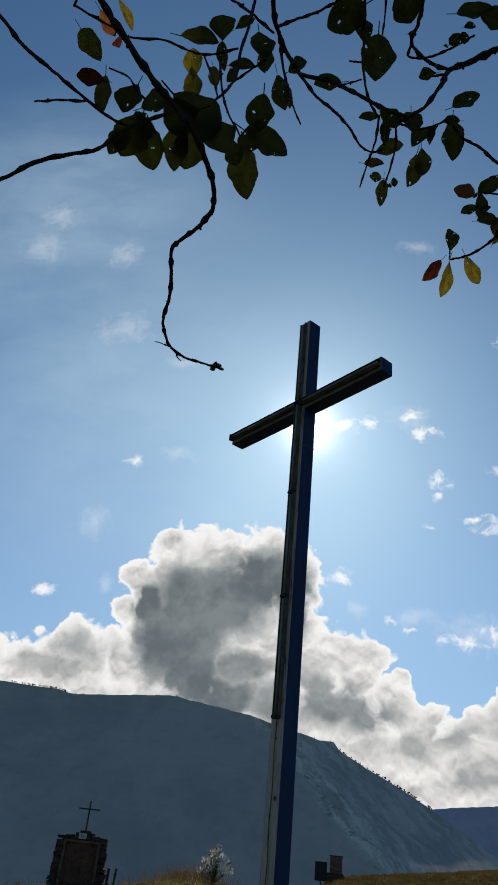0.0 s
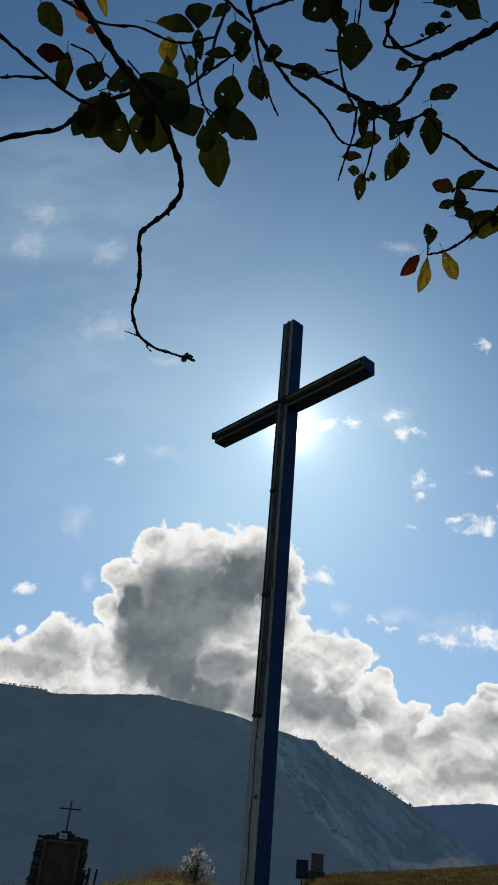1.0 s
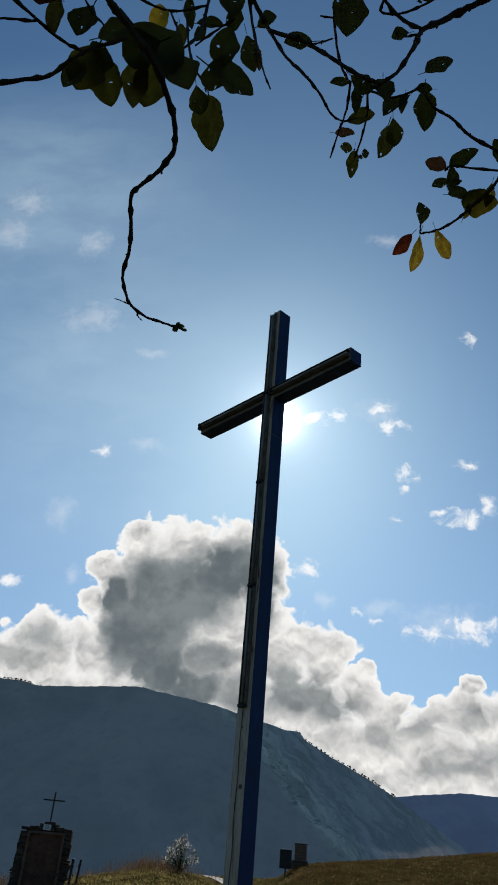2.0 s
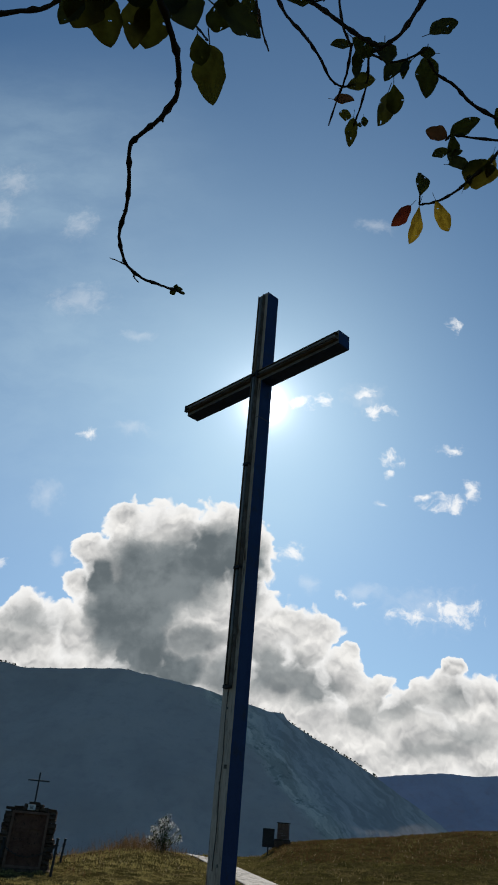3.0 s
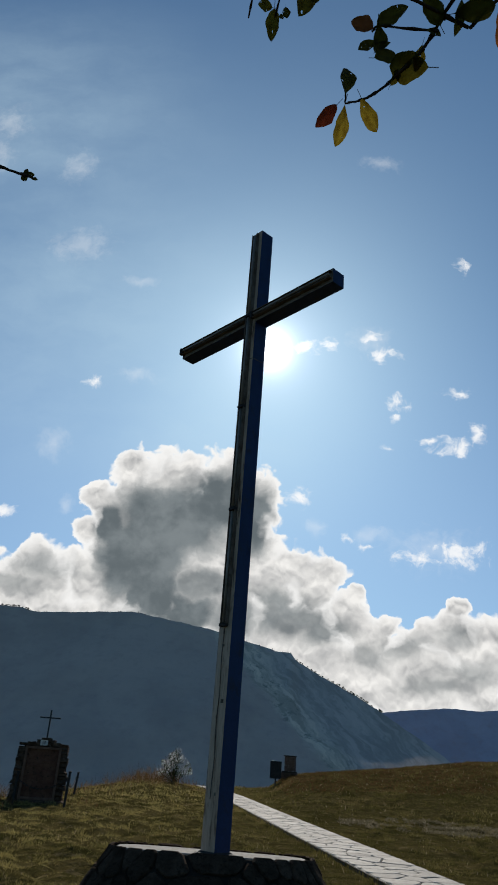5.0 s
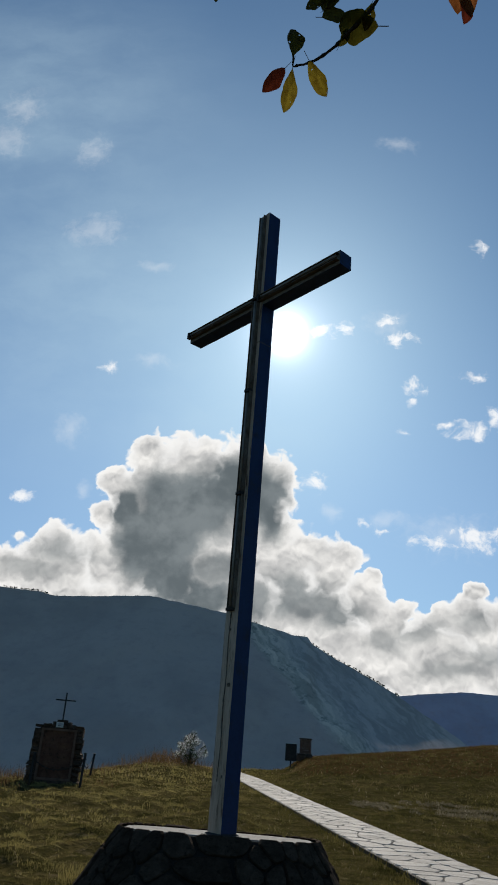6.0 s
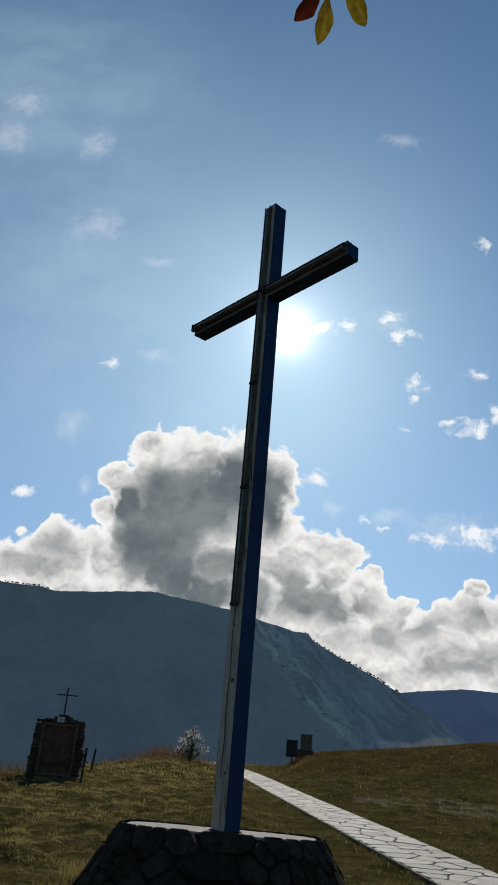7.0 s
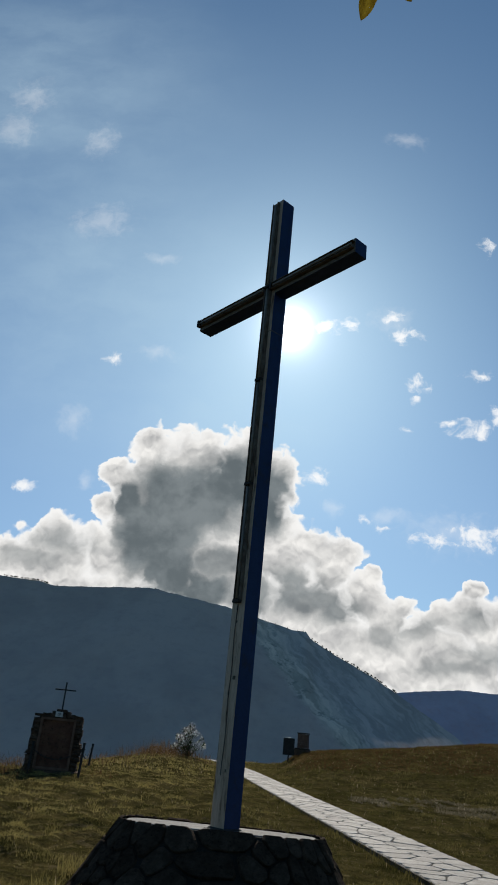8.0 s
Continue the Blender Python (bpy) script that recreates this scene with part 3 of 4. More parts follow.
# ---- path ----
def make_path():
    rng = np.random.RandomState(9)
    ys = np.concatenate([np.arange(3.0, 54, 0.4), np.linspace(54, 60, 20)])
    mid = np.stack([path_x(ys), ys], 1)
    for _ in range(6):
        mid[1:-1] = (mid[:-2] + 2 * mid[1:-1] + mid[2:]) / 4
    seg = np.hypot(*np.diff(mid, axis=0).T)
    run = np.concatenate([[0], np.cumsum(seg)])
    length, half = run[-1], 0.64

    def lay(s, t, h):
        """s: metres along the path, t: across it, h: above the bed."""
        x, y = np.interp(s, run, mid[:, 0]), np.interp(s, run, mid[:, 1])
        x2, y2 = np.interp(s + 0.3, run, mid[:, 0]), np.interp(s + 0.3, run, mid[:, 1])
        d = np.array([x2 - x, y2 - y]) if s + 0.3 < length else mid[-1] - mid[-2]
        d = d / np.hypot(*d)
        px, py = x + d[1] * t, y - d[0] * t
        return (px, py, float(ground_z(px, py)) + 0.055 + h)

    verts, faces = [], []
    ss = np.arange(0, length, 0.35)
    for s in ss:
        for t, h in ((-half - 0.05, -0.14), (-half - 0.03, 0.0), (0, 0.004), (half + 0.03, 0.0), (half + 0.05, -0.14)):
            verts.append(lay(s, t, h))
    path = sheet("path", verts, grid_faces(len(ss), 5), PATH_BED, "pale crazy-paved stone path across the meadow", smooth=False)
    seeds = []
    for i in range(int(length / 0.46)):
        for j in range(3):
            seeds.append(((i + 0.5 + 0.5 * (j % 2) + rng.uniform(-0.46, 0.46)) * 0.46, (j + 0.5 + rng.uniform(-0.44, 0.44)) * 2 * half / 3 - half))
    far_v, far_f, count = [], [], 0
    for poly in cells(seeds, (0, -half), (length, half), 0.0085, 0.6):
        v, f = stone_mesh(poly, rng.uniform(0.009, 0.017), lay, rng, 0.05)
        if count < 300:
            ob = new("paving_stone", plain_mesh("paving_stone", v, f, SLAB))
            ob.parent = path
            count += 1
        else:
            far_f += [tuple(i + len(far_v) for i in q) for q in f]
            far_v += v
    rest = new("paving_stones", plain_mesh("paving_stones", far_v, far_f, SLAB))
    rest.parent = path
    tagged(rest, kind="stuff")


# ---- wayside shrine with its chain fence ----
BRICKY = material("rubble", [(0.075, 0.047, 0.033), (0.145, 0.092, 0.062), (0.042, 0.030, 0.023)], 6.0, 40, 0.9, 0.6, vary=0.5, gloss=0.03)
PANEL = material("weathered_panel", [(0.10, 0.045, 0.030), (0.16, 0.078, 0.05), (0.045, 0.026, 0.019)], 3.0, 30, 0.85, 0.3, gloss=0.05)
FRAME = material("frame_stone", [(0.13, 0.072, 0.05), (0.20, 0.115, 0.08)], 6.0, 50, 0.9, 0.4, gloss=0.05)
PLAQUE = material("white_plaque", [(0.60, 0.58, 0.54), (0.48, 0.46, 0.42)], 9.0, 60, 0.6, 0.1)
INK = material("dark_lettering", [(0.03, 0.03, 0.03), (0.05, 0.05, 0.05)], 9.0, 60, 0.6, 0.0)


def rough_block(rng, size, at, wob=0.14):
    """A roughly squared stone."""
    bm = bmesh.new()
    box(bm, size, at, min(size) * 0.16)
    c = Vector(at)
    for v in bm.verts:
        v.co = c + (v.co - c) * (1 + rng.uniform(-wob, wob)) + Vector(rng.uniform(-0.012, 0.012, 3))
    return bm


def make_shrine():
    rng = np.random.RandomState(3)
    z0 = float(ground_z(-6.17, 24.2))
    top = thing("shrine", Matrix.Translation((-6.17, 24.3, z0 - 0.06)) @ Matrix.Rotation(radians(11), 4, "Z"),
                "dark rubble-stone wayside shrine with a framed panel and iron cross", "shrine")
    part("body", box(bmesh.new(), (1.20, 0.50, 1.62), (0, 0.06, 0.83), 0.02), BRICKY, top)
    part("footing", box(bmesh.new(), (1.66, 0.95, 0.22), (0, 0, 0.05), 0.03), BRICKY, top)
    for side in (-1, 1):
        z = 0.14
        while z < 1.6:
            h = rng.uniform(0.10, 0.17)
            w = rng.uniform(0.20, 0.30) + 0.07 * (1.6 - z) / 1.6
            part("stone", rough_block(rng, (w, 0.62, h), (side * (0.50 + w / 2 - 0.03 * rng.rand()), 0.03, z + h / 2)), BRICKY, top)
            z += h + 0.006
    for x in np.arange(-0.62, 0.7, 0.24):
        h = rng.uniform(0.07, 0.12)
        part("stone", rough_block(rng, (0.23, 0.62, h), (x, 0.03, 1.64 + h / 2)), BRICKY, top)
    for x, w, z, h in ((-0.17, 0.16, 1.76, 0.13), (0.02, 0.30, 1.83, 0.12), (0.22, 0.17, 1.76, 0.13), (0.0, 0.34, 1.72, 0.09)):
        part("cap_stone", rough_block(rng, (w, 0.4, h), (x, 0.03, z), 0.1), BRICKY, top)
    for x in (-0.50, 0.50):
        part("frame_jamb", box(bmesh.new(), (0.07, 0.10, 1.40), (x, -0.29, 0.86), 0.012), FRAME, top)
    part("frame_head", box(bmesh.new(), (1.07, 0.10, 0.07), (0, -0.292, 1.59), 0.012), FRAME, top)
    part("frame_sill", box(bmesh.new(), (1.07, 0.12, 0.07), (0, -0.296, 0.20), 0.012), FRAME, top)
    panel = part("panel", box(bmesh.new(), (0.95, 0.05, 1.33), (0, -0.225, 0.89), 0.008), PANEL, top, "weathered relief panel")
    for x, z, w, h in ((-0.2, 1.12, 0.34, 0.10), (0.2, 1.20, 0.36, 0.09), (-0.02, 0.92, 0.10, 0.42), (-0.2, 0.90, 0.30, 0.12), (0.22, 0.88, 0.28, 0.14), (0.0, 0.5, 0.7, 0.12)):
        part("relief", rough_block(rng, (w, 0.035, h), (x, -0.258, z), 0.2), PANEL, panel)
    plaque = part("plaque", box(bmesh.new(), (0.22, 0.06, 0.15), (-0.02, -0.315, 1.735), 0.006), PLAQUE, top, "small white plaque with a numeral")
    text = bpy.data.curves.new("numeral", "FONT")
    text.body, text.size, text.extrude, text.align_x, text.align_y = "III", 0.13, 0.003, "CENTER", "CENTER"
    tmp = bpy.data.objects.new("numeral", text)
    mesh = bpy.data.meshes.new_from_object(tmp)
    bpy.data.objects.remove(tmp)
    mesh.materials.append(INK)
    word = new("numeral", mesh)
    word.parent = plaque
    word.matrix_basis = pose(-0.02, -0.349, 1.735, 90, 0, 0)
    iron = part("iron_cross", box(box(bmesh.new(), (0.045, 0.045, 0.86), (0.02, 0.03, 2.27), 0.006), (0.64, 0.04, 0.04), (0.02, 0.03, 2.47), 0.006), DARK_METAL, top, "thin iron cross")
    return top


def chain_post(x, y, high, lean):
    z = float(ground_z(x, y))
    top = thing("chain_post", Matrix.Translation((x, y, z - 0.05)) @ Matrix.Rotation(radians(lean), 4, "Y"), "dark iron post carrying a slack chain", "post", "chain fence posts")
    part("shaft", box(bmesh.new(), (0.065, 0.065, high), (0, 0, high / 2), 0.008), DARK_METAL, top)
    part("cap", box(bmesh.new(), (0.085, 0.085, 0.035), (0, 0, high), 0.01), DARK_METAL, top)
    bm = bmesh.new()
    rod(bm, (-0.06, 0, high - 0.16), (0.06, 0, high - 0.16), 0.014)
    part("hook", bm, DARK_METAL, top)
    return Vector((x, y, z - 0.05 + high - 0.16))


def chain(a, b, sag):
    """Links hung between two posts."""
    top = thing("chain", Matrix.Translation((a + b) / 2 - Vector((0, 0, sag))), "slack dark iron chain", "chain", "chains of the fence")
    n = int((b - a).length / 0.055)
    c = (a + b) / 2 - Vector((0, 0, sag))
    pts = [a.lerp(b, k / n) - Vector((0, 0, 4 * sag * (k / n) * (1 - k / n))) - c for k in range(n + 1)]
    bm = bmesh.new()
    for k, (p, q) in enumerate(zip(pts, pts[1:])):
        w = Vector((0, 0, 0.016)) if k % 2 else Vector((0.0, 0.016, 0))
        tube(bm, [p - w * 0.3, p + w, q + w, q - w * 0.3, q - w, p - w], 0.007, 4)
    part("links", bm, DARK_METAL, top)


# ---- sign board and pillar at the edge of the meadow ----
def make_sign():
    z = float(ground_z(1.72, 55))
    top = thing("sign_board", Matrix.Translation((1.72, 55, z)) @ Matrix.Rotation(radians(-8), 4, "Z"), "dark sign board on a single post, seen from behind", "sign")
    part("post", box(bmesh.new(), (0.09, 0.09, 1.50), (0, 0.03, 0.70), 0.01), DARK_METAL, top)
    part("board", box(bmesh.new(), (0.78, 0.05, 1.10), (0, -0.03, 0.96), 0.015), DARK_METAL, top)
    for zz in (0.62, 1.32):
        part("batten", box(bmesh.new(), (0.7, 0.03, 0.06), (0, -0.065, zz), 0.005), DARK_METAL, top)
    part("top_rail", box(bmesh.new(), (0.80, 0.08, 0.04), (0, -0.03, 1.53), 0.008), PLAQUE, top, "pale weathered top rail")


def make_pillar():
    rng = np.random.RandomState(8)
    z = float(ground_z(2.78, 57))
    top = thing("stone_pillar", Matrix.Translation((2.78, 57, z - 0.12)) @ Matrix.Rotation(radians(-14), 4, "Z"), "dark brick pillar on a stepped base with a pale tablet", "pillar")
    part("base", box(bmesh.new(), (1.12, 1.0, 0.40), (-0.1, 0, 0.17), 0.03), BRICKY, top)
    part("base_step", box(bmesh.new(), (0.95, 0.85, 0.10), (-0.05, 0, 0.42), 0.02), BRICKY, top)
    for k in range(8):
        part("brick_course", rough_block(rng, (0.72, 0.62, 0.112), (0, 0, 0.53 + 0.118 * k), 0.02), FRAME, top)
    part("cap", box(bmesh.new(), (0.82, 0.72, 0.07), (0, 0, 1.46), 0.015), BRICKY, top)
    part("tablet", box(bmesh.new(), (0.12, 0.30, 0.26), (-0.42, 0, 0.62), 0.01), PLAQUE, top, "pale tablet")


# ---- plants of the meadow ----
def blades(name, x, y, high, wide, lean, mat, label, seed):
    """Many grass blades or stalks in one mesh, two triangles each bent over."""
    rng = np.random.RandomState(seed)
    n = len(x)
    z = ground_z(x, y) - 0.01
    a = rng.uniform(0, 2 * math.pi, n)
    d = np.stack([np.cos(a), np.sin(a)], 1)
    b = rng.uniform(0, 2 * math.pi, n)
    bend = np.stack([np.cos(b), np.sin(b)], 1) * (high * lean * rng.uniform(0.3, 1.3, n))[:, None]
    foot = np.stack([x, y], 1)
    w = (d * wide[:, None]) / 2
    rows = [np.c_[foot - w, z], np.c_[foot + w, z], np.c_[foot + w * 0.7 + bend * 0.35, z + high * 0.6],
            np.c_[foot - w * 0.7 + bend * 0.35, z + high * 0.6], np.c_[foot + bend, z + high * rng.uniform(0.85, 1.0, n)]]
    verts = np.stack(rows, 1).reshape(-1, 3)
    mesh = bpy.data.meshes.new(name)
    i = np.arange(n) * 5
    quads = np.stack([i, i + 1, i + 2, i + 3], 1).tolist()
    tris = np.stack([i + 3, i + 2, i + 4], 1).tolist()
    mesh.from_pydata(verts.tolist(), [], quads + tris)
    mesh.materials.append(mat)
    return tagged(new(name, mesh), label, kind="stuff")


def grass_material(name, colours, share=0.45):
    m = bpy.data.materials.new(name)
    m.use_nodes = True
    n = Nodes(m.node_tree)
    place = n.add("ShaderNodeTexCoord").outputs["Object"]
    isle = n.add("ShaderNodeNewGeometry").outputs["Random Per Island"]
    patch = n.math("MULTIPLY_ADD", isle, 0.5, n.math("SUBTRACT", n.span(n.noise(place, 0.55, 5, 0.6), 0.3, 0.7), 0.25))
    # paler and yellower on the side of the shrine, greener and darker by the path
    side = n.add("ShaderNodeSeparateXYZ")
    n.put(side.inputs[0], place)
    paler = n.span(n.math("MULTIPLY_ADD", n.noise(place, 0.3, 4, 0.6), 4.0, side.outputs[0]), 3.8, -1.5)
    patch = n.math("MULTIPLY_ADD", paler, 0.55, n.math("MULTIPLY", patch, 0.55))
    colour = n.mix(n.math("MAXIMUM", patch, 0.0), colours[0], colours[1])
    colour = n.mix(n.span(n.noise(place, 0.16, 4, 0.6), 0.54, 0.66), colour, colours[2])
    colour = n.mix(n.math("MULTIPLY", isle, 0.6), colour, n.mix(1.0, colour, (0.4, 0.42, 0.4), "MULTIPLY"))
    colour = n.mix(n.span(n.noise(place, 5.0, 3, 0.6), 0.35, 0.65, 0.0, 0.75), colour, n.mix(1.0, colour, (0.42, 0.46, 0.40), "MULTIPLY"))
    colour = n.mix(n.math("GREATER_THAN", n.math("FRACT", n.math("MULTIPLY", isle, 17.0)), 0.982), colour, colours[3])
    b = n.add("ShaderNodeBsdfPrincipled")
    n.put(b.inputs["Base Color"], colour)
    b.inputs["Roughness"].default_value, b.inputs["Specular IOR Level"].default_value = 0.9, 0.0
    t = n.add("ShaderNodeBsdfTranslucent")
    n.put(t.inputs[0], colour)
    mixer = n.add("ShaderNodeMixShader")
    mixer.inputs[0].default_value = share
    n.put(mixer.inputs[1], b.outputs[0])
    n.put(mixer.inputs[2], t.outputs[0])
    out = n.add("ShaderNodeOutputMaterial")
    n.put(out.inputs[0], mixer.outputs[0])
    return m


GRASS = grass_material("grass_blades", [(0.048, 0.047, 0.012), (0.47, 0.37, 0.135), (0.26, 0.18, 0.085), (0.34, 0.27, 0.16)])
STRAW = grass_material("dry_stalks", [(0.12, 0.066, 0.028), (0.20, 0.12, 0.058), (0.15, 0.082, 0.036), (0.34, 0.25, 0.14)])
GREY_STRAW = grass_material("grey_dry_grass", [(0.21, 0.175, 0.115), (0.30, 0.25, 0.17), (0.24, 0.20, 0.13), (0.40, 0.35, 0.25)], 0.55)


def make_grass():
    rng = np.random.RandomState(21)
    xs, ys, hs, ws = [], [], [], []
    for y0, y1, x0, x1, number, each, r, h, w in ((6.8, 14, -5, 6.5, 9500, 11, 0.045, 0.050, 0.006), (14, 30, -8, 11, 12000, 10, 0.085, 0.070, 0.011),
                                                  (30, 66, -9, 24, 9000, 9, 0.17, 0.12, 0.030)):
        x, y = rng.uniform(x0, x1, number), rng.uniform(y0, y1, number)
        clump = 0.5 + 0.5 * np.clip(ripple(x, y, 1.6, 4) * 2.4 + ripple(x, y, 0.6, 6) * 1.2, -0.9, 1)
        keep = rng.rand(number) < 0.25 + 0.75 * clump
        x, y, clump = np.repeat(x[keep], each), np.repeat(y[keep], each), np.repeat(clump[keep], each)
        x, y = x + rng.normal(0, r, len(x)), y + rng.normal(0, r, len(x))
        keep = (np.abs(x - path_x(y)) > 0.72) & (((x + 0.04) / 1.48) ** 4 + ((y - 8.43) / 1.15) ** 4 > 1)
        x, y, clump = x[keep], y[keep], clump[keep]
        xs.append(x), ys.append(y)
        hs.append(h * (0.25 + 1.0 * clump) * rng.uniform(0.5, 1.4, len(x)))
        ws.append(np.full(len(x), w))
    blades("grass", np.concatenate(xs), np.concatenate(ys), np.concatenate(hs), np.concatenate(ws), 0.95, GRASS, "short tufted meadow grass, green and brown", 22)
    # taller tufts along the foot of the plinth and the path's edge
    a = rng.uniform(0, 2 * math.pi, 1500)
    r = rng.uniform(1.0, 1.16, 1500)
    x = -0.04 + np.sign(np.cos(a)) * np.abs(np.cos(a)) ** 0.55 * 1.46 * r
    y = 8.40 + np.sign(np.sin(a)) * np.abs(np.sin(a)) ** 0.55 * 1.10 * r
    py = rng.uniform(9, 40, 2600)
    side = np.where(rng.rand(2600) < 0.7, -1, 1)
    px = path_x(py) + side * rng.uniform(0.70, 0.95, 2600)
    x, y = np.concatenate([x, px]), np.concatenate([y, py])
    tall = np.concatenate([rng.uniform(0.05, 0.20, 1500), rng.uniform(0.05, 0.17, 2600)])
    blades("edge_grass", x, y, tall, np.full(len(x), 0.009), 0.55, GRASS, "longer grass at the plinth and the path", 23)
    a, r = rng.uniform(0, 2 * math.pi, 16000), np.sqrt(rng.rand(16000))
    x, y = 7.6 + 4.6 * r * np.cos(a), 26.5 + 2.6 * r * np.sin(a) + 0.25 * r * np.cos(a)
    keep = ripple(x, y, 2.2, 12) + 0.6 * ripple(x, y, 0.7, 13) > -0.02
    x, y = x[keep], y[keep]
    blades("grey_grass", x, y, rng.uniform(0.04, 0.12, len(x)), np.full(len(x), 0.022), 1.0, GREY_STRAW, "patch of bleached grey grass on the bank", 26)
    # dry weeds on the crest and the bank
    wx, wy, wh = [], [], []
    for cx, cy, sx, sy, number, h in ((-6.9, 31, 0.5, 1.6, 130, 0.25), (-6.6, 36, 0.6, 2.2, 200, 0.40), (-5.9, 40.5, 1.0, 1.6, 260, 0.6),
                                      (-7.0, 22.6, 0.4, 1.2, 320, 0.28), (-4.2, 45, 1.2, 1.2, 260, 0.50), (-5.2, 25.8, 0.4, 0.9, 120, 0.16), (-5.4, 45.5, 0.7, 0.8, 420, 0.9), (-6.3, 44.5, 0.5, 0.8, 220, 0.6), (-8.2, 26.5, 0.6, 0.8, 300, 0.5)):
        wx.append(rng.normal(cx, sx, number)), wy.append(rng.normal(cy, sy, number)), wh.append(h * rng.uniform(0.3, 1.25, number))
    x, y, h = np.concatenate(wx), np.concatenate(wy), np.concatenate(wh)
    blades("dry_weeds", x, y, h, rng.uniform(0.008, 0.026, len(x)), 0.6, STRAW, "tall dry weeds along the edge of the meadow", 24)
    x, y = rng.uniform(1.9, 24, 26000), rng.uniform(40, 66, 26000)
    blades("dry_tussocks", x, y, rng.uniform(0.05, 0.17, 26000), np.full(26000, 0.035), 1.2, STRAW, "brown tussock grass on the bank", 25)


SHRUB_DARK = leaf_material("dark_shrub_leaf", (0.02, 0.028, 0.008), (0.05, 0.06, 0.02), (0.06, 0.08, 0.02), 0.3)
# near-white leaf colour that stands for backlit sun glints
SHRUB_GLINT = leaf_material("shrub_leaf_glint", (0.30, 0.31, 0.27), (0.50, 0.50, 0.46), (0.85, 0.85, 0.80), 0.6)


def make_shrub():
    rng = np.random.RandomState(14)
    x0, y0 = -4.15, 45.0
    top = thing("shrub", Matrix.Translation((x0, y0, float(ground_z(x0, y0)) - 0.05)), "bushy shrub with some leaves coloured pale as sun glints", "shrub")
    bm, tips = bmesh.new(), []
    for k in range(26):
        a, out, h = rng.uniform(0, 6.28), rng.uniform(0.1, 1.0), 0
        h = 1.95 - 1.2 * out + rng.uniform(-0.2, 0.15)
        pts = [Vector((math.cos(a) * out * s, math.sin(a) * out * s * 0.8, h * s ** 0.8)) + Vector(rng.uniform(-0.04, 0.04, 3)) * s for s in (0, 0.3, 0.6, 0.85, 1)]
        tube(bm, pts, [0.016, 0.013, 0.009, 0.006, 0.003], 5)
        tips.append(pts)
    part("stems", bm, BARK, top)
    bm = bmesh.new()
    for pts in tips:
        for k in range(46):
            s = rng.uniform(0.12, 1.0) * 4
            i = min(int(s), 3)
            p = pts[i].lerp(pts[i + 1], s - i) + Vector(rng.normal(0, 0.07, 3))
            q = Euler(rng.uniform(0, 6.28, 3)).to_matrix()
            l, w = rng.uniform(0.035, 0.06), rng.uniform(0.016, 0.026)
            vs = [bm.verts.new(p + q @ Vector(v)) for v in ((-l, 0, 0), (0, -w, 0.008), (l, 0, 0), (0, w, 0.008))]
            bm.faces.new(vs[:3])
            bm.faces.new((vs[0], vs[2], vs[3]))
    part("leaves", bm, SHRUB_DARK, top)
    # sun glints on the outer foliage, added as paler leaves
    bm = bmesh.new()
    for pts in tips:
        for k in range(20):
            s = rng.uniform(0.5, 1.0) * 4
            i = min(int(s), 3)
            p = pts[i].lerp(pts[i + 1], s - i) + Vector(rng.normal(0, 0.09, 3))
            q = Euler(rng.uniform(0, 6.28, 3)).to_matrix()
            vs = [bm.verts.new(p + q @ Vector(v)) for v in ((-0.04, 0, 0), (0, -0.025, 0.008), (0.04, 0, 0), (0, 0.025, 0.008))]
            bm.faces.new(vs[:3])
            bm.faces.new((vs[0], vs[2], vs[3]))
    part("glinting_leaves", bm, SHRUB_GLINT, top, "small leaves coloured pale as sun glints")


make_plinth()
make_shrine()
p1 = chain_post(-5.10, 23.4, 1.05, 2)
p2 = chain_post(-6.20, 29.4, 0.85, 4)
p3 = chain_post(-6.55, 23.2, 0.95, 2)
chain(p1, p2, 0.28)
chain(p3, p1, 0.30)
make_sign()
make_pillar()
make_shrub()
make_grass()


# ---- leaves and twigs ----
LEAF_MATS = [leaf_material("green_leaf", (0.012, 0.014, 0.003), (0.036, 0.033, 0.007), (0.115, 0.10, 0.012), 0.36, True),
             leaf_material("yellow_leaf", (0.16, 0.11, 0.012), (0.32, 0.22, 0.02), (0.50, 0.36, 0.03), 0.45, True),
             leaf_material("red_leaf", (0.035, 0.010, 0.006), (0.10, 0.022, 0.010), (0.13, 0.024, 0.009), 0.4),
             leaf_material("orange_leaf", (0.07, 0.026, 0.010), (0.16, 0.06, 0.018), (0.26, 0.09, 0.025), 0.4),
             leaf_material("olive_leaf", (0.022, 0.018, 0.004), (0.070, 0.050, 0.009), (0.19, 0.14, 0.015), 0.5, True)]
VIEW_RIGHT, VIEW_UP, VIEW_AHEAD = Vector((0.994, 0.057, 0.094)), Vector((-0.053, -0.501, 0.864)), Vector((-0.096, 0.864, 0.495))
ROOT = Vector((1.95, -1.15, 0))
LEAF_RNG = np.random.RandomState(31)


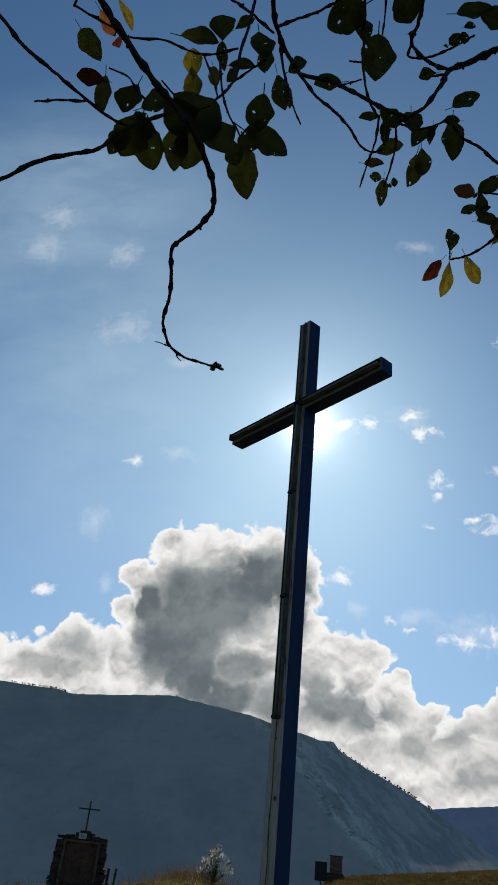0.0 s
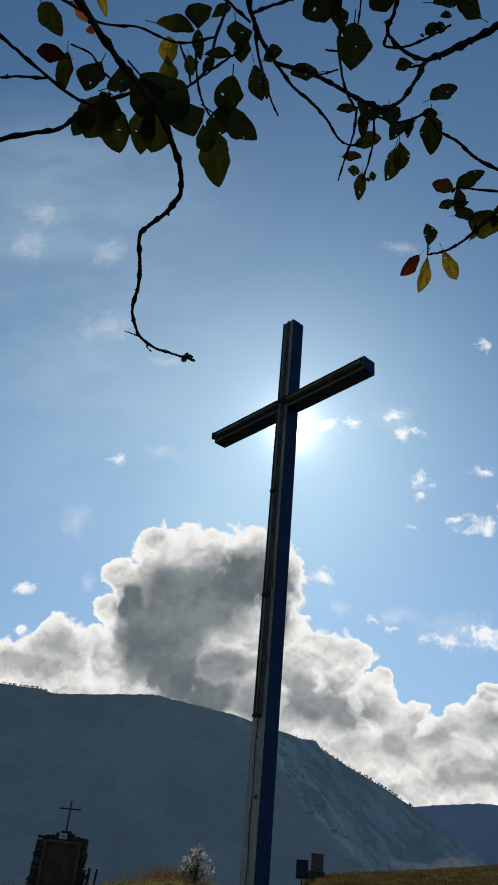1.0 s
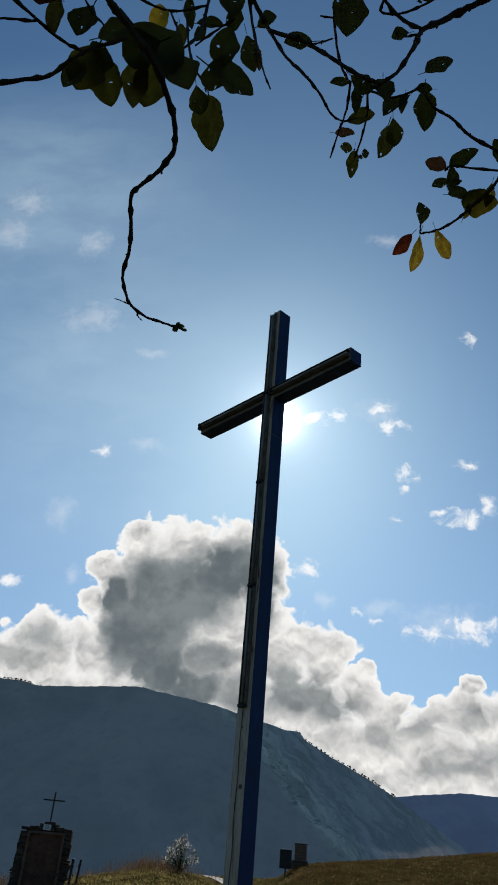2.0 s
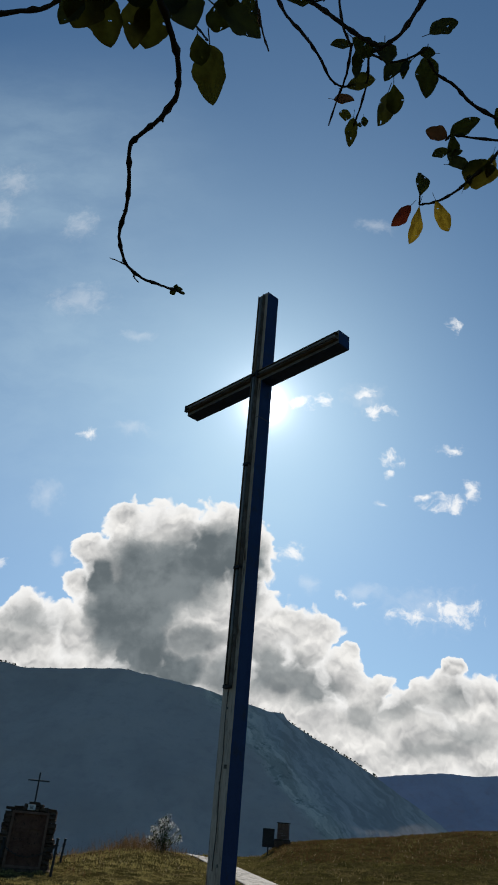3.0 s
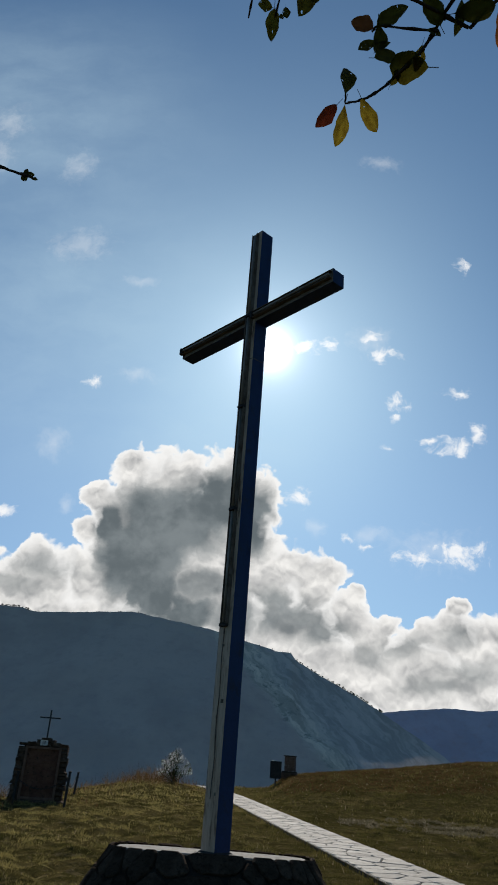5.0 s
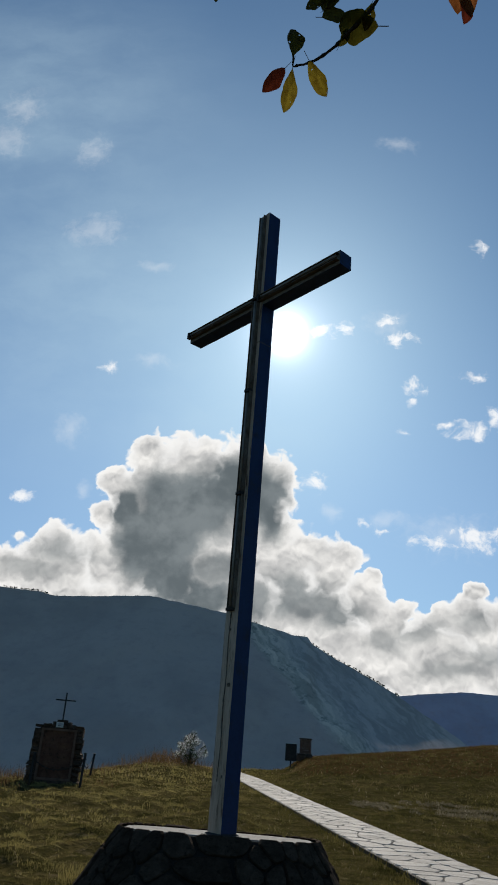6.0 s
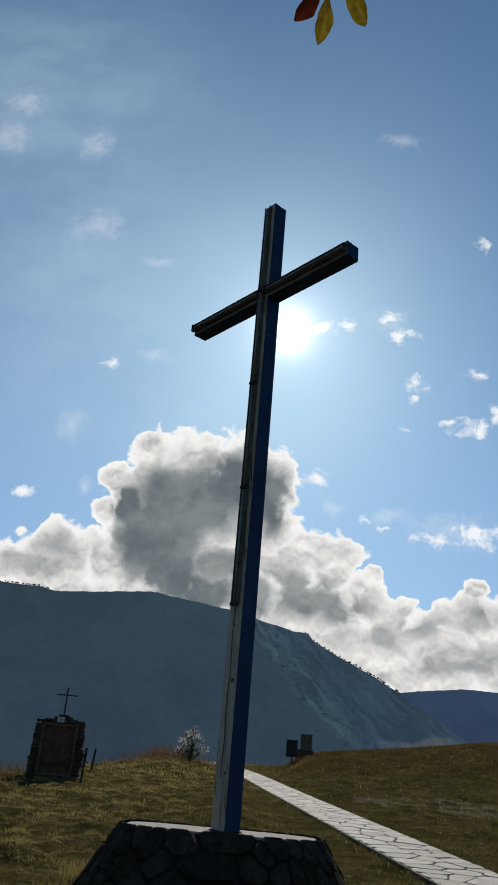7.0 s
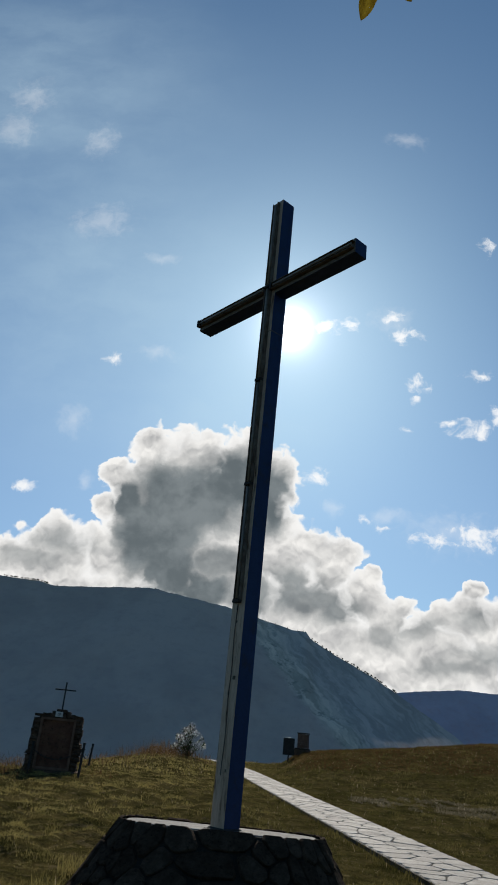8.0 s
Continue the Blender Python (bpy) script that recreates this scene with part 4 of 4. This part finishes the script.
def leaf_mesh(mat, kind):
    """A leaf of unit length along x and unit width: pointed oval, folded on its midrib, curled, with a toothed edge."""
    rng = np.random.RandomState(kind + 50)
    bm = bmesh.new()
    n = 20
    rib, left, right = [], [], []
    for k in range(n + 1):
        s = k / n
        w = 0.5 * (math.sin(math.pi * s ** (0.85 + 0.2 * kind)) ** 0.75) if 0 < s < 1 else 0.004
        droop = -0.10 * (s - 0.4) ** 2 * (1 + kind)
        rib.append(bm.verts.new((s - 0.5, 0.02 * math.sin(3 * s), droop)))
        for side, row in ((1, left), (-1, right)):
            tooth = 1 + rng.uniform(-0.035, 0.035) + 0.06 * math.sin(7 * s + 2.1 * kind + side) + 0.05 * math.sin(15 * s + kind - side)
            row.append(bm.verts.new((s - 0.5 + 0.03 * w, side * w * tooth, droop + 0.22 * w + 0.03 * math.sin(9 * s + kind))))
    for k in range(n):
        bm.faces.new((rib[k], rib[k + 1], left[k + 1], left[k]))
        bm.faces.new((right[k], right[k + 1], rib[k + 1], rib[k]))
    # stalk
    ring = [[bm.verts.new((-0.5 - x, 0.02 * math.cos(a), z + 0.02 * math.sin(a))) for a in (0, 2.1, 4.2)] for x, z in ((0.26, 0.04), (-0.02, -0.01))]
    for k in range(3):
        bm.faces.new((ring[0][k], ring[0][(k + 1) % 3], ring[1][(k + 1) % 3], ring[1][k]))
    mesh = bpy.data.meshes.new("leaf")
    bm.to_mesh(mesh)
    bm.free()
    mesh.materials.append(mat)
    mesh.shade_smooth()
    return mesh


LEAF_MESHES = [[leaf_mesh(m, kind) for kind in range(3)] for m in LEAF_MATS]
LEAF_WORDS = ["", "yellow backlit leaf", "red-brown leaf", "orange-brown withered leaf", ""]


def spray(rows):
    """Leaves: middle, length, width, the way the tip points, and colour."""
    for at, long, wide, angle, colour in rows:
        a = radians(angle)
        x = (VIEW_RIGHT * math.cos(a) + VIEW_UP * math.sin(a) + VIEW_AHEAD * LEAF_RNG.uniform(-0.5, 0.5)).normalized()
        z = (-VIEW_AHEAD + 0.55 * VIEW_RIGHT * LEAF_RNG.uniform(-1, 1) + 0.55 * VIEW_UP * LEAF_RNG.uniform(-1, 1)).normalized()
        y = z.cross(x).normalized()
        z = x.cross(y)
        ob = new("leaf", LEAF_MESHES[colour][LEAF_RNG.randint(3)])
        ob.parent = TREE
        turn = Matrix((x, y, z)).transposed().to_4x4()
        ob.matrix_basis = Matrix.Translation(Vector(at) - ROOT) @ turn @ Matrix.Diagonal((long, wide, (long + wide) / 2, 1))
        if LEAF_WORDS[colour]:
            tagged(ob, LEAF_WORDS[colour])


def bend_through(pts, per=5):
    """Points of a smooth curve through the given ones."""
    pts = [Vector(p) for p in pts]
    ext = [pts[0] * 2 - pts[1], *pts, pts[-1] * 2 - pts[-2]]
    out = []
    for a, b, c, d in zip(ext, ext[1:], ext[2:], ext[3:]):
        for k in range(per):
            t = k / per
            out.append(0.5 * (2 * b + (c - a) * t + (2 * a - 5 * b + 4 * c - d) * t * t + (3 * b - a - 3 * c + d) * t ** 3))
    return out + [pts[-1]]


def twig(pts, ra, rb, name="twig", knots=True):
    """A knotty twig that tapers from ra to rb, with buds."""
    line = bend_through(pts)
    n = len(line)
    bm = bmesh.new()
    radii = [(ra + (rb - ra) * k / (n - 1)) * (1 + (LEAF_RNG.uniform(-0.16, 0.16) if knots else 0) + (0.5 if knots and k % 5 == 3 else 0)) for k in range(n)]
    line = [p - ROOT + (Vector(LEAF_RNG.uniform(-1, 1, 3)) * rb * 0.35 if knots else Vector()) for p in line]
    tube(bm, line, radii, 7)
    if knots:
        for k in range(3, n - 1, 7):
            d = (line[k + 1] - line[k]).normalized()
            side = d.cross(Vector(LEAF_RNG.uniform(-1, 1, 3))).normalized()
            r = radii[k]
            rod(bm, line[k], line[k] + side * r * 1.5 + d * r * 1.0, r * 0.75, r * 0.4, 5)
    part(name, bm, BARK, TREE, smooth=True)


# ---- tree: limbs and twigs over the viewer ----
TREE = thing("tree", Matrix.Translation((1.95, -1.15, 0)), "fruit tree with knotty twigs and sparse autumn leaves", "tree")

twig([(0.058, 0.012, 1.969), (0.066, 0.031, 1.962), (0.081, 0.055, 1.953), (0.097, 0.077, 1.944), (0.109, 0.090, 1.937), (0.124, 0.108, 1.929), (0.132, 0.129, 1.924), (0.136, 0.154, 1.922), (0.131, 0.185, 1.930), (0.116, 0.210, 1.936), (0.100, 0.226, 1.938), (0.086, 0.243, 1.940), (0.081, 0.274, 1.941), (0.074, 0.309, 1.940), (0.063, 0.340, 1.936), (0.062, 0.364, 1.933), (0.065, 0.381, 1.932), (0.078, 0.397, 1.931), (0.096, 0.408, 1.932), (0.116, 0.417, 1.933)], 0.0026, 0.0013)
twig([(-0.015, 0.005, 1.942), (0.001, 0.026, 1.938), (0.013, 0.045, 1.933), (0.029, 0.061, 1.930), (0.046, 0.076, 1.926), (0.064, 0.092, 1.922), (0.078, 0.099, 1.922)], 0.0014, 0.0011)
twig([(-0.050, 0.127, 1.876), (-0.018, 0.120, 1.886), (0.008, 0.112, 1.896), (0.033, 0.111, 1.904), (0.054, 0.110, 1.909), (0.069, 0.103, 1.916), (0.084, 0.099, 1.924), (0.108, 0.096, 1.933)], 0.0017, 0.0013)
twig([(0.015, 0.074, 1.914), (0.030, 0.077, 1.920), (0.051, 0.081, 1.925)], 0.0007, 0.0010)
twig([(-0.153, 0.336, 2.504), (-0.109, 0.365, 2.502), (-0.084, 0.382, 2.502), (-0.032, 0.392, 2.510), (0.010, 0.409, 2.508), (0.040, 0.414, 2.510), (0.078, 0.411, 2.521)], 0.0017, 0.0017)
twig([(0.107, 0.334, 2.567), (0.109, 0.330, 2.502), (0.106, 0.328, 2.433), (0.103, 0.319, 2.367), (0.102, 0.313, 2.298), (0.090, 0.296, 2.236), (0.078, 0.268, 2.178)], 0.0023, 0.0014)
twig([(0.050, 0.418, 2.510), (0.068, 0.389, 2.397), (0.091, 0.351, 2.289), (0.119, 0.305, 2.187), (0.135, 0.247, 2.092)], 0.0019, 0.0008)
twig([(0.065, 0.353, 2.552), (0.095, 0.371, 2.546), (0.132, 0.397, 2.535)], 0.0021, 0.0021)
twig([(0.065, 0.381, 1.932), (0.057, 0.374, 1.931), (0.050, 0.369, 1.930)], 0.0007, 0.0004)
twig([(0.070, 0.388, 1.931), (0.071, 0.397, 1.930), (0.074, 0.403, 1.930)], 0.0008, 0.0005)
twig([(0.067, 0.066, 1.941), (0.080, 0.073, 1.941), (0.085, 0.081, 1.937), (0.093, 0.088, 1.934)], 0.0006, 0.0006)
twig([(0.096, 0.078, 1.942), (0.102, 0.085, 1.939), (0.109, 0.090, 1.937)], 0.0008, 0.0008)
twig([(0.027, 0.416, 2.508), (0.061, 0.359, 2.372), (0.090, 0.294, 2.237)], 0.0015, 0.0011)
twig([(0.061, 0.453, 2.489), (0.095, 0.437, 2.506), (0.120, 0.426, 2.516)], 0.0017, 0.0015)
twig([(0.147, 0.205, 2.345), (0.150, 0.234, 2.330), (0.154, 0.262, 2.325), (0.165, 0.290, 2.319), (0.179, 0.354, 2.372), (0.200, 0.435, 2.441), (0.225, 0.487, 2.482), (0.252, 0.552, 2.529), (0.271, 0.595, 2.543), (0.291, 0.612, 2.545), (0.317, 0.608, 2.544)], 0.0030, 0.0016)
twig([(0.154, 0.263, 2.324), (0.175, 0.256, 2.327), (0.201, 0.249, 2.330), (0.227, 0.236, 2.332)], 0.0019, 0.0015)
twig([(0.179, 0.354, 2.372), (0.232, 0.394, 2.408), (0.266, 0.438, 2.445), (0.312, 0.489, 2.484), (0.342, 0.509, 2.498)], 0.0028, 0.0028)
twig([(0.480, 0.228, 2.304), (0.441, 0.261, 2.307), (0.415, 0.279, 2.308), (0.393, 0.303, 2.322), (0.371, 0.339, 2.357), (0.371, 0.393, 2.405), (0.361, 0.472, 2.469), (0.345, 0.509, 2.498), (0.326, 0.532, 2.515)], 0.0042, 0.0024)
twig([(0.325, 0.216, 2.339), (0.323, 0.235, 2.329), (0.320, 0.261, 2.324), (0.315, 0.280, 2.321), (0.337, 0.307, 2.328), (0.371, 0.339, 2.357)], 0.0020, 0.0022)
twig([(0.315, 0.282, 2.320), (0.314, 0.295, 2.317), (0.338, 0.296, 2.317), (0.363, 0.283, 2.315), (0.386, 0.268, 2.315)], 0.0017, 0.0012)
twig([(0.280, 0.222, 2.339), (0.281, 0.248, 2.329), (0.280, 0.273, 2.324)], 0.0011, 0.0010)
twig([(0.257, 0.227, 2.337), (0.258, 0.272, 2.325), (0.266, 0.374, 2.390), (0.279, 0.455, 2.457), (0.294, 0.503, 2.494)], 0.0019, 0.0017)
twig([(0.298, 0.507, 2.497), (0.299, 0.588, 2.541), (0.289, 0.642, 2.550), (0.280, 0.690, 2.545)], 0.0019, 0.0014)
twig([(0.328, 0.538, 2.519), (0.334, 0.599, 2.542), (0.330, 0.654, 2.550), (0.323, 0.688, 2.544)], 0.0019, 0.0014)
twig([(0.626, 0.657, 2.498), (0.571, 0.651, 2.527), (0.510, 0.622, 2.531), (0.473, 0.590, 2.530), (0.441, 0.571, 2.529), (0.418, 0.536, 2.515)], 0.0032, 0.0017)
twig([(0.613, 0.553, 2.502), (0.590, 0.651, 2.524), (0.562, 0.685, 2.485), (0.525, 0.712, 2.457), (0.505, 0.725, 2.442), (0.483, 0.736, 2.432), (0.461, 0.743, 2.428), (0.445, 0.746, 2.427)], 0.0033, 0.0016)
twig([(0.583, 0.668, 2.502), (0.521, 0.675, 2.516), (0.491, 0.678, 2.522), (0.480, 0.684, 2.517)], 0.0022, 0.0016)
twig([(0.262, 0.374, 2.390), (0.240, 0.390, 2.404), (0.232, 0.394, 2.408)], 0.0012, 0.0012)
twig([(0.262, 0.316, 2.337), (0.243, 0.312, 2.334)], 0.0010, 0.0011)
twig([(0.373, 0.349, 2.366), (0.353, 0.360, 2.377), (0.341, 0.351, 2.369)], 0.0015, 0.0012)
twig([(0.158, 0.268, 2.324), (0.159, 0.315, 2.336), (0.160, 0.413, 2.423), (0.164, 0.476, 2.472), (0.172, 0.541, 2.520)], 0.0019, 0.0013)
twig([(0.326, 0.532, 2.515), (0.365, 0.554, 2.529), (0.390, 0.539, 2.518), (0.410, 0.506, 2.494)], 0.0018, 0.0016)
twig([(0.445, 0.746, 2.427), (0.446, 0.736, 2.444)], 0.0012, 0.0012)
spray([
    ((0.113, 0.415, 1.934), 0.010, 0.007, 0, 0), ((0.108, 0.417, 1.932), 0.008, 0.006, 200, 0), ((0.111, 0.412, 1.934), 0.007, 0.005, 70, 0),
    ((0.117, 0.418, 1.932), 0.007, 0.004, -10, 0), ((0.056, 0.052, 1.946), 0.026, 0.015, -58, 4), ((0.054, 0.069, 1.934), 0.020, 0.013, 175, 2),
    ((0.062, 0.079, 1.931), 0.028, 0.014, -95, 4), ((0.080, 0.084, 1.934), 0.024, 0.020, -120, 0), ((0.021, 0.395, 2.521), 0.059, 0.036, 0, 0),
    ((0.055, 0.384, 2.531), 0.042, 0.038, 90, 0), ((0.010, 0.422, 2.500), 0.044, 0.029, 90, 1), ((0.008, 0.445, 2.485), 0.044, 0.029, -90, 4),
    ((-0.111, 0.361, 2.504), 0.042, 0.019, -60, 3), ((-0.084, 0.355, 2.516), 0.050, 0.015, -65, 4), ((-0.097, 0.384, 2.495), 0.021, 0.019, -90, 2)])
spray([
    ((0.064, 0.140, 1.964), 0.036, 0.031, -120, 4), ((0.077, 0.152, 1.964), 0.035, 0.028, -80, 4), ((0.099, 0.155, 1.967), 0.039, 0.022, -95, 4),
    ((0.117, 0.135, 1.983), 0.050, 0.041, -40, 0), ((0.110, 0.156, 1.970), 0.035, 0.028, -110, 4), ((0.132, 0.148, 1.976), 0.040, 0.033, -60, 0),
    ((0.085, 0.123, 1.983), 0.026, 0.020, 20, 0), ((0.074, 0.137, 1.970), 0.028, 0.025, -30, 0), ((0.054, 0.143, 1.959), 0.025, 0.020, -130, 0),
    ((0.104, 0.134, 1.981), 0.035, 0.030, 190, 0)])
spray([
    ((0.169, 0.136, 1.990), 0.029, 0.028, -100, 0), ((0.174, 0.155, 1.977), 0.043, 0.029, -20, 0), ((0.160, 0.154, 1.976), 0.022, 0.020, 160, 0),
    ((0.127, 0.256, 2.091), 0.027, 0.020, -80, 4), ((0.137, 0.281, 2.090), 0.055, 0.034, -86, 4), ((0.042, 0.439, 2.495), 0.032, 0.021, -80, 4),
    ((0.055, 0.418, 2.512), 0.042, 0.019, -85, 0), ((0.084, 0.430, 2.508), 0.044, 0.021, 10, 0), ((0.069, 0.439, 2.500), 0.032, 0.017, -120, 0),
    ((0.088, 0.382, 2.537), 0.034, 0.019, 30, 0), ((0.113, 0.407, 2.527), 0.048, 0.040, -80, 0), ((0.120, 0.426, 2.516), 0.038, 0.029, -100, 0),
    ((0.143, 0.462, 2.493), 0.061, 0.029, -80, 0), ((0.155, 0.470, 2.489), 0.034, 0.013, -80, 3)])
spray([
    ((0.177, 0.330, 2.351), 0.027, 0.026, 20, 0), ((0.217, 0.386, 2.401), 0.041, 0.026, 190, 0), ((0.236, 0.253, 2.329), 0.050, 0.042, 200, 0),
    ((0.255, 0.264, 2.327), 0.046, 0.024, -80, 0), ((0.303, 0.240, 2.329), 0.042, 0.035, -60, 0), ((0.276, 0.296, 2.319), 0.062, 0.043, -95, 0),
    ((0.283, 0.510, 2.499), 0.037, 0.016, 190, 0), ((0.315, 0.513, 2.501), 0.041, 0.029, -30, 0), ((0.312, 0.543, 2.523), 0.036, 0.022, -110, 0),
    ((0.352, 0.528, 2.511), 0.042, 0.036, -90, 0), ((0.378, 0.568, 2.533), 0.055, 0.035, 215, 0), ((0.389, 0.567, 2.533), 0.045, 0.014, -105, 0),
    ((0.417, 0.442, 2.444), 0.048, 0.026, 28, 0), ((0.426, 0.579, 2.532), 0.064, 0.039, -88, 0), ((0.413, 0.519, 2.503), 0.026, 0.018, 180, 0)])
spray([
    ((0.315, 0.578, 2.539), 0.035, 0.016, 80, 0), ((0.324, 0.603, 2.543), 0.048, 0.029, 10, 4), ((0.371, 0.651, 2.548), 0.066, 0.034, -105, 4),
    ((0.384, 0.631, 2.544), 0.047, 0.030, -80, 4), ((0.301, 0.641, 2.550), 0.036, 0.023, -10, 3), ((0.307, 0.673, 2.553), 0.026, 0.019, 180, 4),
    ((0.320, 0.694, 2.536), 0.048, 0.022, -95, 4), ((0.341, 0.682, 2.551), 0.017, 0.013, -80, 0), ((0.333, 0.686, 2.546), 0.010, 0.009, 0, 0),
    ((0.356, 0.282, 2.316), 0.008, 0.008, 0, 0)])
spray([
    ((0.464, 0.680, 2.527), 0.041, 0.028, 150, 3), ((0.492, 0.689, 2.506), 0.047, 0.028, -80, 0), ((0.475, 0.696, 2.499), 0.032, 0.022, 190, 0),
    ((0.505, 0.701, 2.482), 0.045, 0.026, 15, 0), ((0.510, 0.667, 2.532), 0.054, 0.028, 25, 0), ((0.500, 0.693, 2.496), 0.032, 0.015, 40, 0),
    ((0.446, 0.728, 2.458), 0.049, 0.030, 82, 0), ((0.417, 0.759, 2.412), 0.055, 0.025, 228, 2), ((0.441, 0.764, 2.396), 0.065, 0.025, -100, 4),
    ((0.485, 0.750, 2.406), 0.059, 0.025, -58, 4), ((0.521, 0.715, 2.453), 0.036, 0.017, 60, 0), ((0.541, 0.703, 2.464), 0.064, 0.049, 170, 0)])
spray([
    ((0.570, 0.651, 2.528), 0.054, 0.030, 120, 0), ((0.576, 0.670, 2.501), 0.028, 0.017, -5, 0), ((0.556, 0.693, 2.473), 0.043, 0.019, -105, 4),
    ((0.610, 0.652, 2.513), 0.056, 0.017, -100, 0), ((0.633, 0.640, 2.516), 0.065, 0.037, 10, 0), ((0.678, 0.643, 2.490), 0.091, 0.037, -80, 3),
    ((0.692, 0.646, 2.477), 0.086, 0.032, -85, 3), ((0.691, 0.664, 2.449), 0.043, 0.024, -95, 2), ((0.404, 0.251, 2.316), 0.033, 0.027, 150, 0),
    ((0.382, 0.243, 2.320), 0.042, 0.023, 0, 0), ((0.379, 0.259, 2.318), 0.017, 0.011, 20, 0), ((0.365, 0.274, 2.317), 0.018, 0.014, 40, 0),
    ((0.375, 0.272, 2.316), 0.014, 0.014, 0, 0), ((0.346, 0.353, 2.370), 0.023, 0.018, 180, 0), ((0.315, 0.271, 2.323), 0.011, 0.008, 0, 0)])

# twigs outside the view that carry the visible ones, up to the limbs and the trunk
twig([(0.058, 0.012, 1.969), (0.03, 0.03, 2.25), (0.08, 0.08, 2.65), (0.10, 0.20, 2.95)], 0.0022, 0.006)
twig([(-0.015, 0.005, 1.942), (0.0, 0.02, 2.1), (0.03, 0.03, 2.25)], 0.0018, 0.0025)
twig([(0.107, 0.334, 2.567), (0.12, 0.24, 2.75), (0.10, 0.20, 2.95)], 0.0023, 0.005)
twig([(0.065, 0.353, 2.552), (0.07, 0.22, 2.73), (0.12, 0.24, 2.75)], 0.0021, 0.003)
twig([(-0.153, 0.336, 2.504), (-0.10, 0.28, 2.7), (0.07, 0.22, 2.8), (0.10, 0.20, 2.95)], 0.0017, 0.004)
twig([(0.147, 0.205, 2.345), (0.16, 0.18, 2.6), (0.22, 0.15, 2.95)], 0.0028, 0.006)
twig([(0.325, 0.216, 2.339), (0.36, 0.15, 2.6), (0.42, 0.06, 2.95)], 0.0024, 0.006)
twig([(0.479, 0.227, 2.302), (0.70, 0.20, 2.5), (1.05, 0.15, 2.8), (1.42, 0.10, 2.98)], 0.0042, 0.010)
twig([(0.616, 0.559, 2.51), (0.85, 0.52, 2.8), (1.10, 0.50, 3.0), (1.36, 0.40, 3.1)], 0.0034, 0.008)
twig([(0.628, 0.661, 2.502), (0.80, 0.58, 2.68), (0.85, 0.52, 2.8)], 0.003, 0.004)
twig([(0.10, 0.20, 2.95), (0.50, 0.0, 2.97), (1.2, -0.5, 2.75), (1.7, -0.95, 2.2), (1.93, -1.12, 1.75)], 0.010, 0.055, "limb", False)
twig([(1.30, 0.60, 3.2), (1.46, 0.0, 2.95), (1.66, -0.6, 2.5), (1.96, -1.10, 1.8)], 0.010, 0.05, "limb", False)
twig([(2.9, -1.9, 3.6), (2.5, -1.6, 2.9), (2.15, -1.3, 2.2), (1.97, -1.15, 1.7)], 0.015, 0.055, "limb", False)
twig([(2.00, -1.18, 1.95), (1.95, -1.12, 1.5), (1.97, -1.17, 0.9), (1.95, -1.15, 0.3), (1.95, -1.15, -0.08)], 0.085, 0.14, "trunk", False)

make_path()
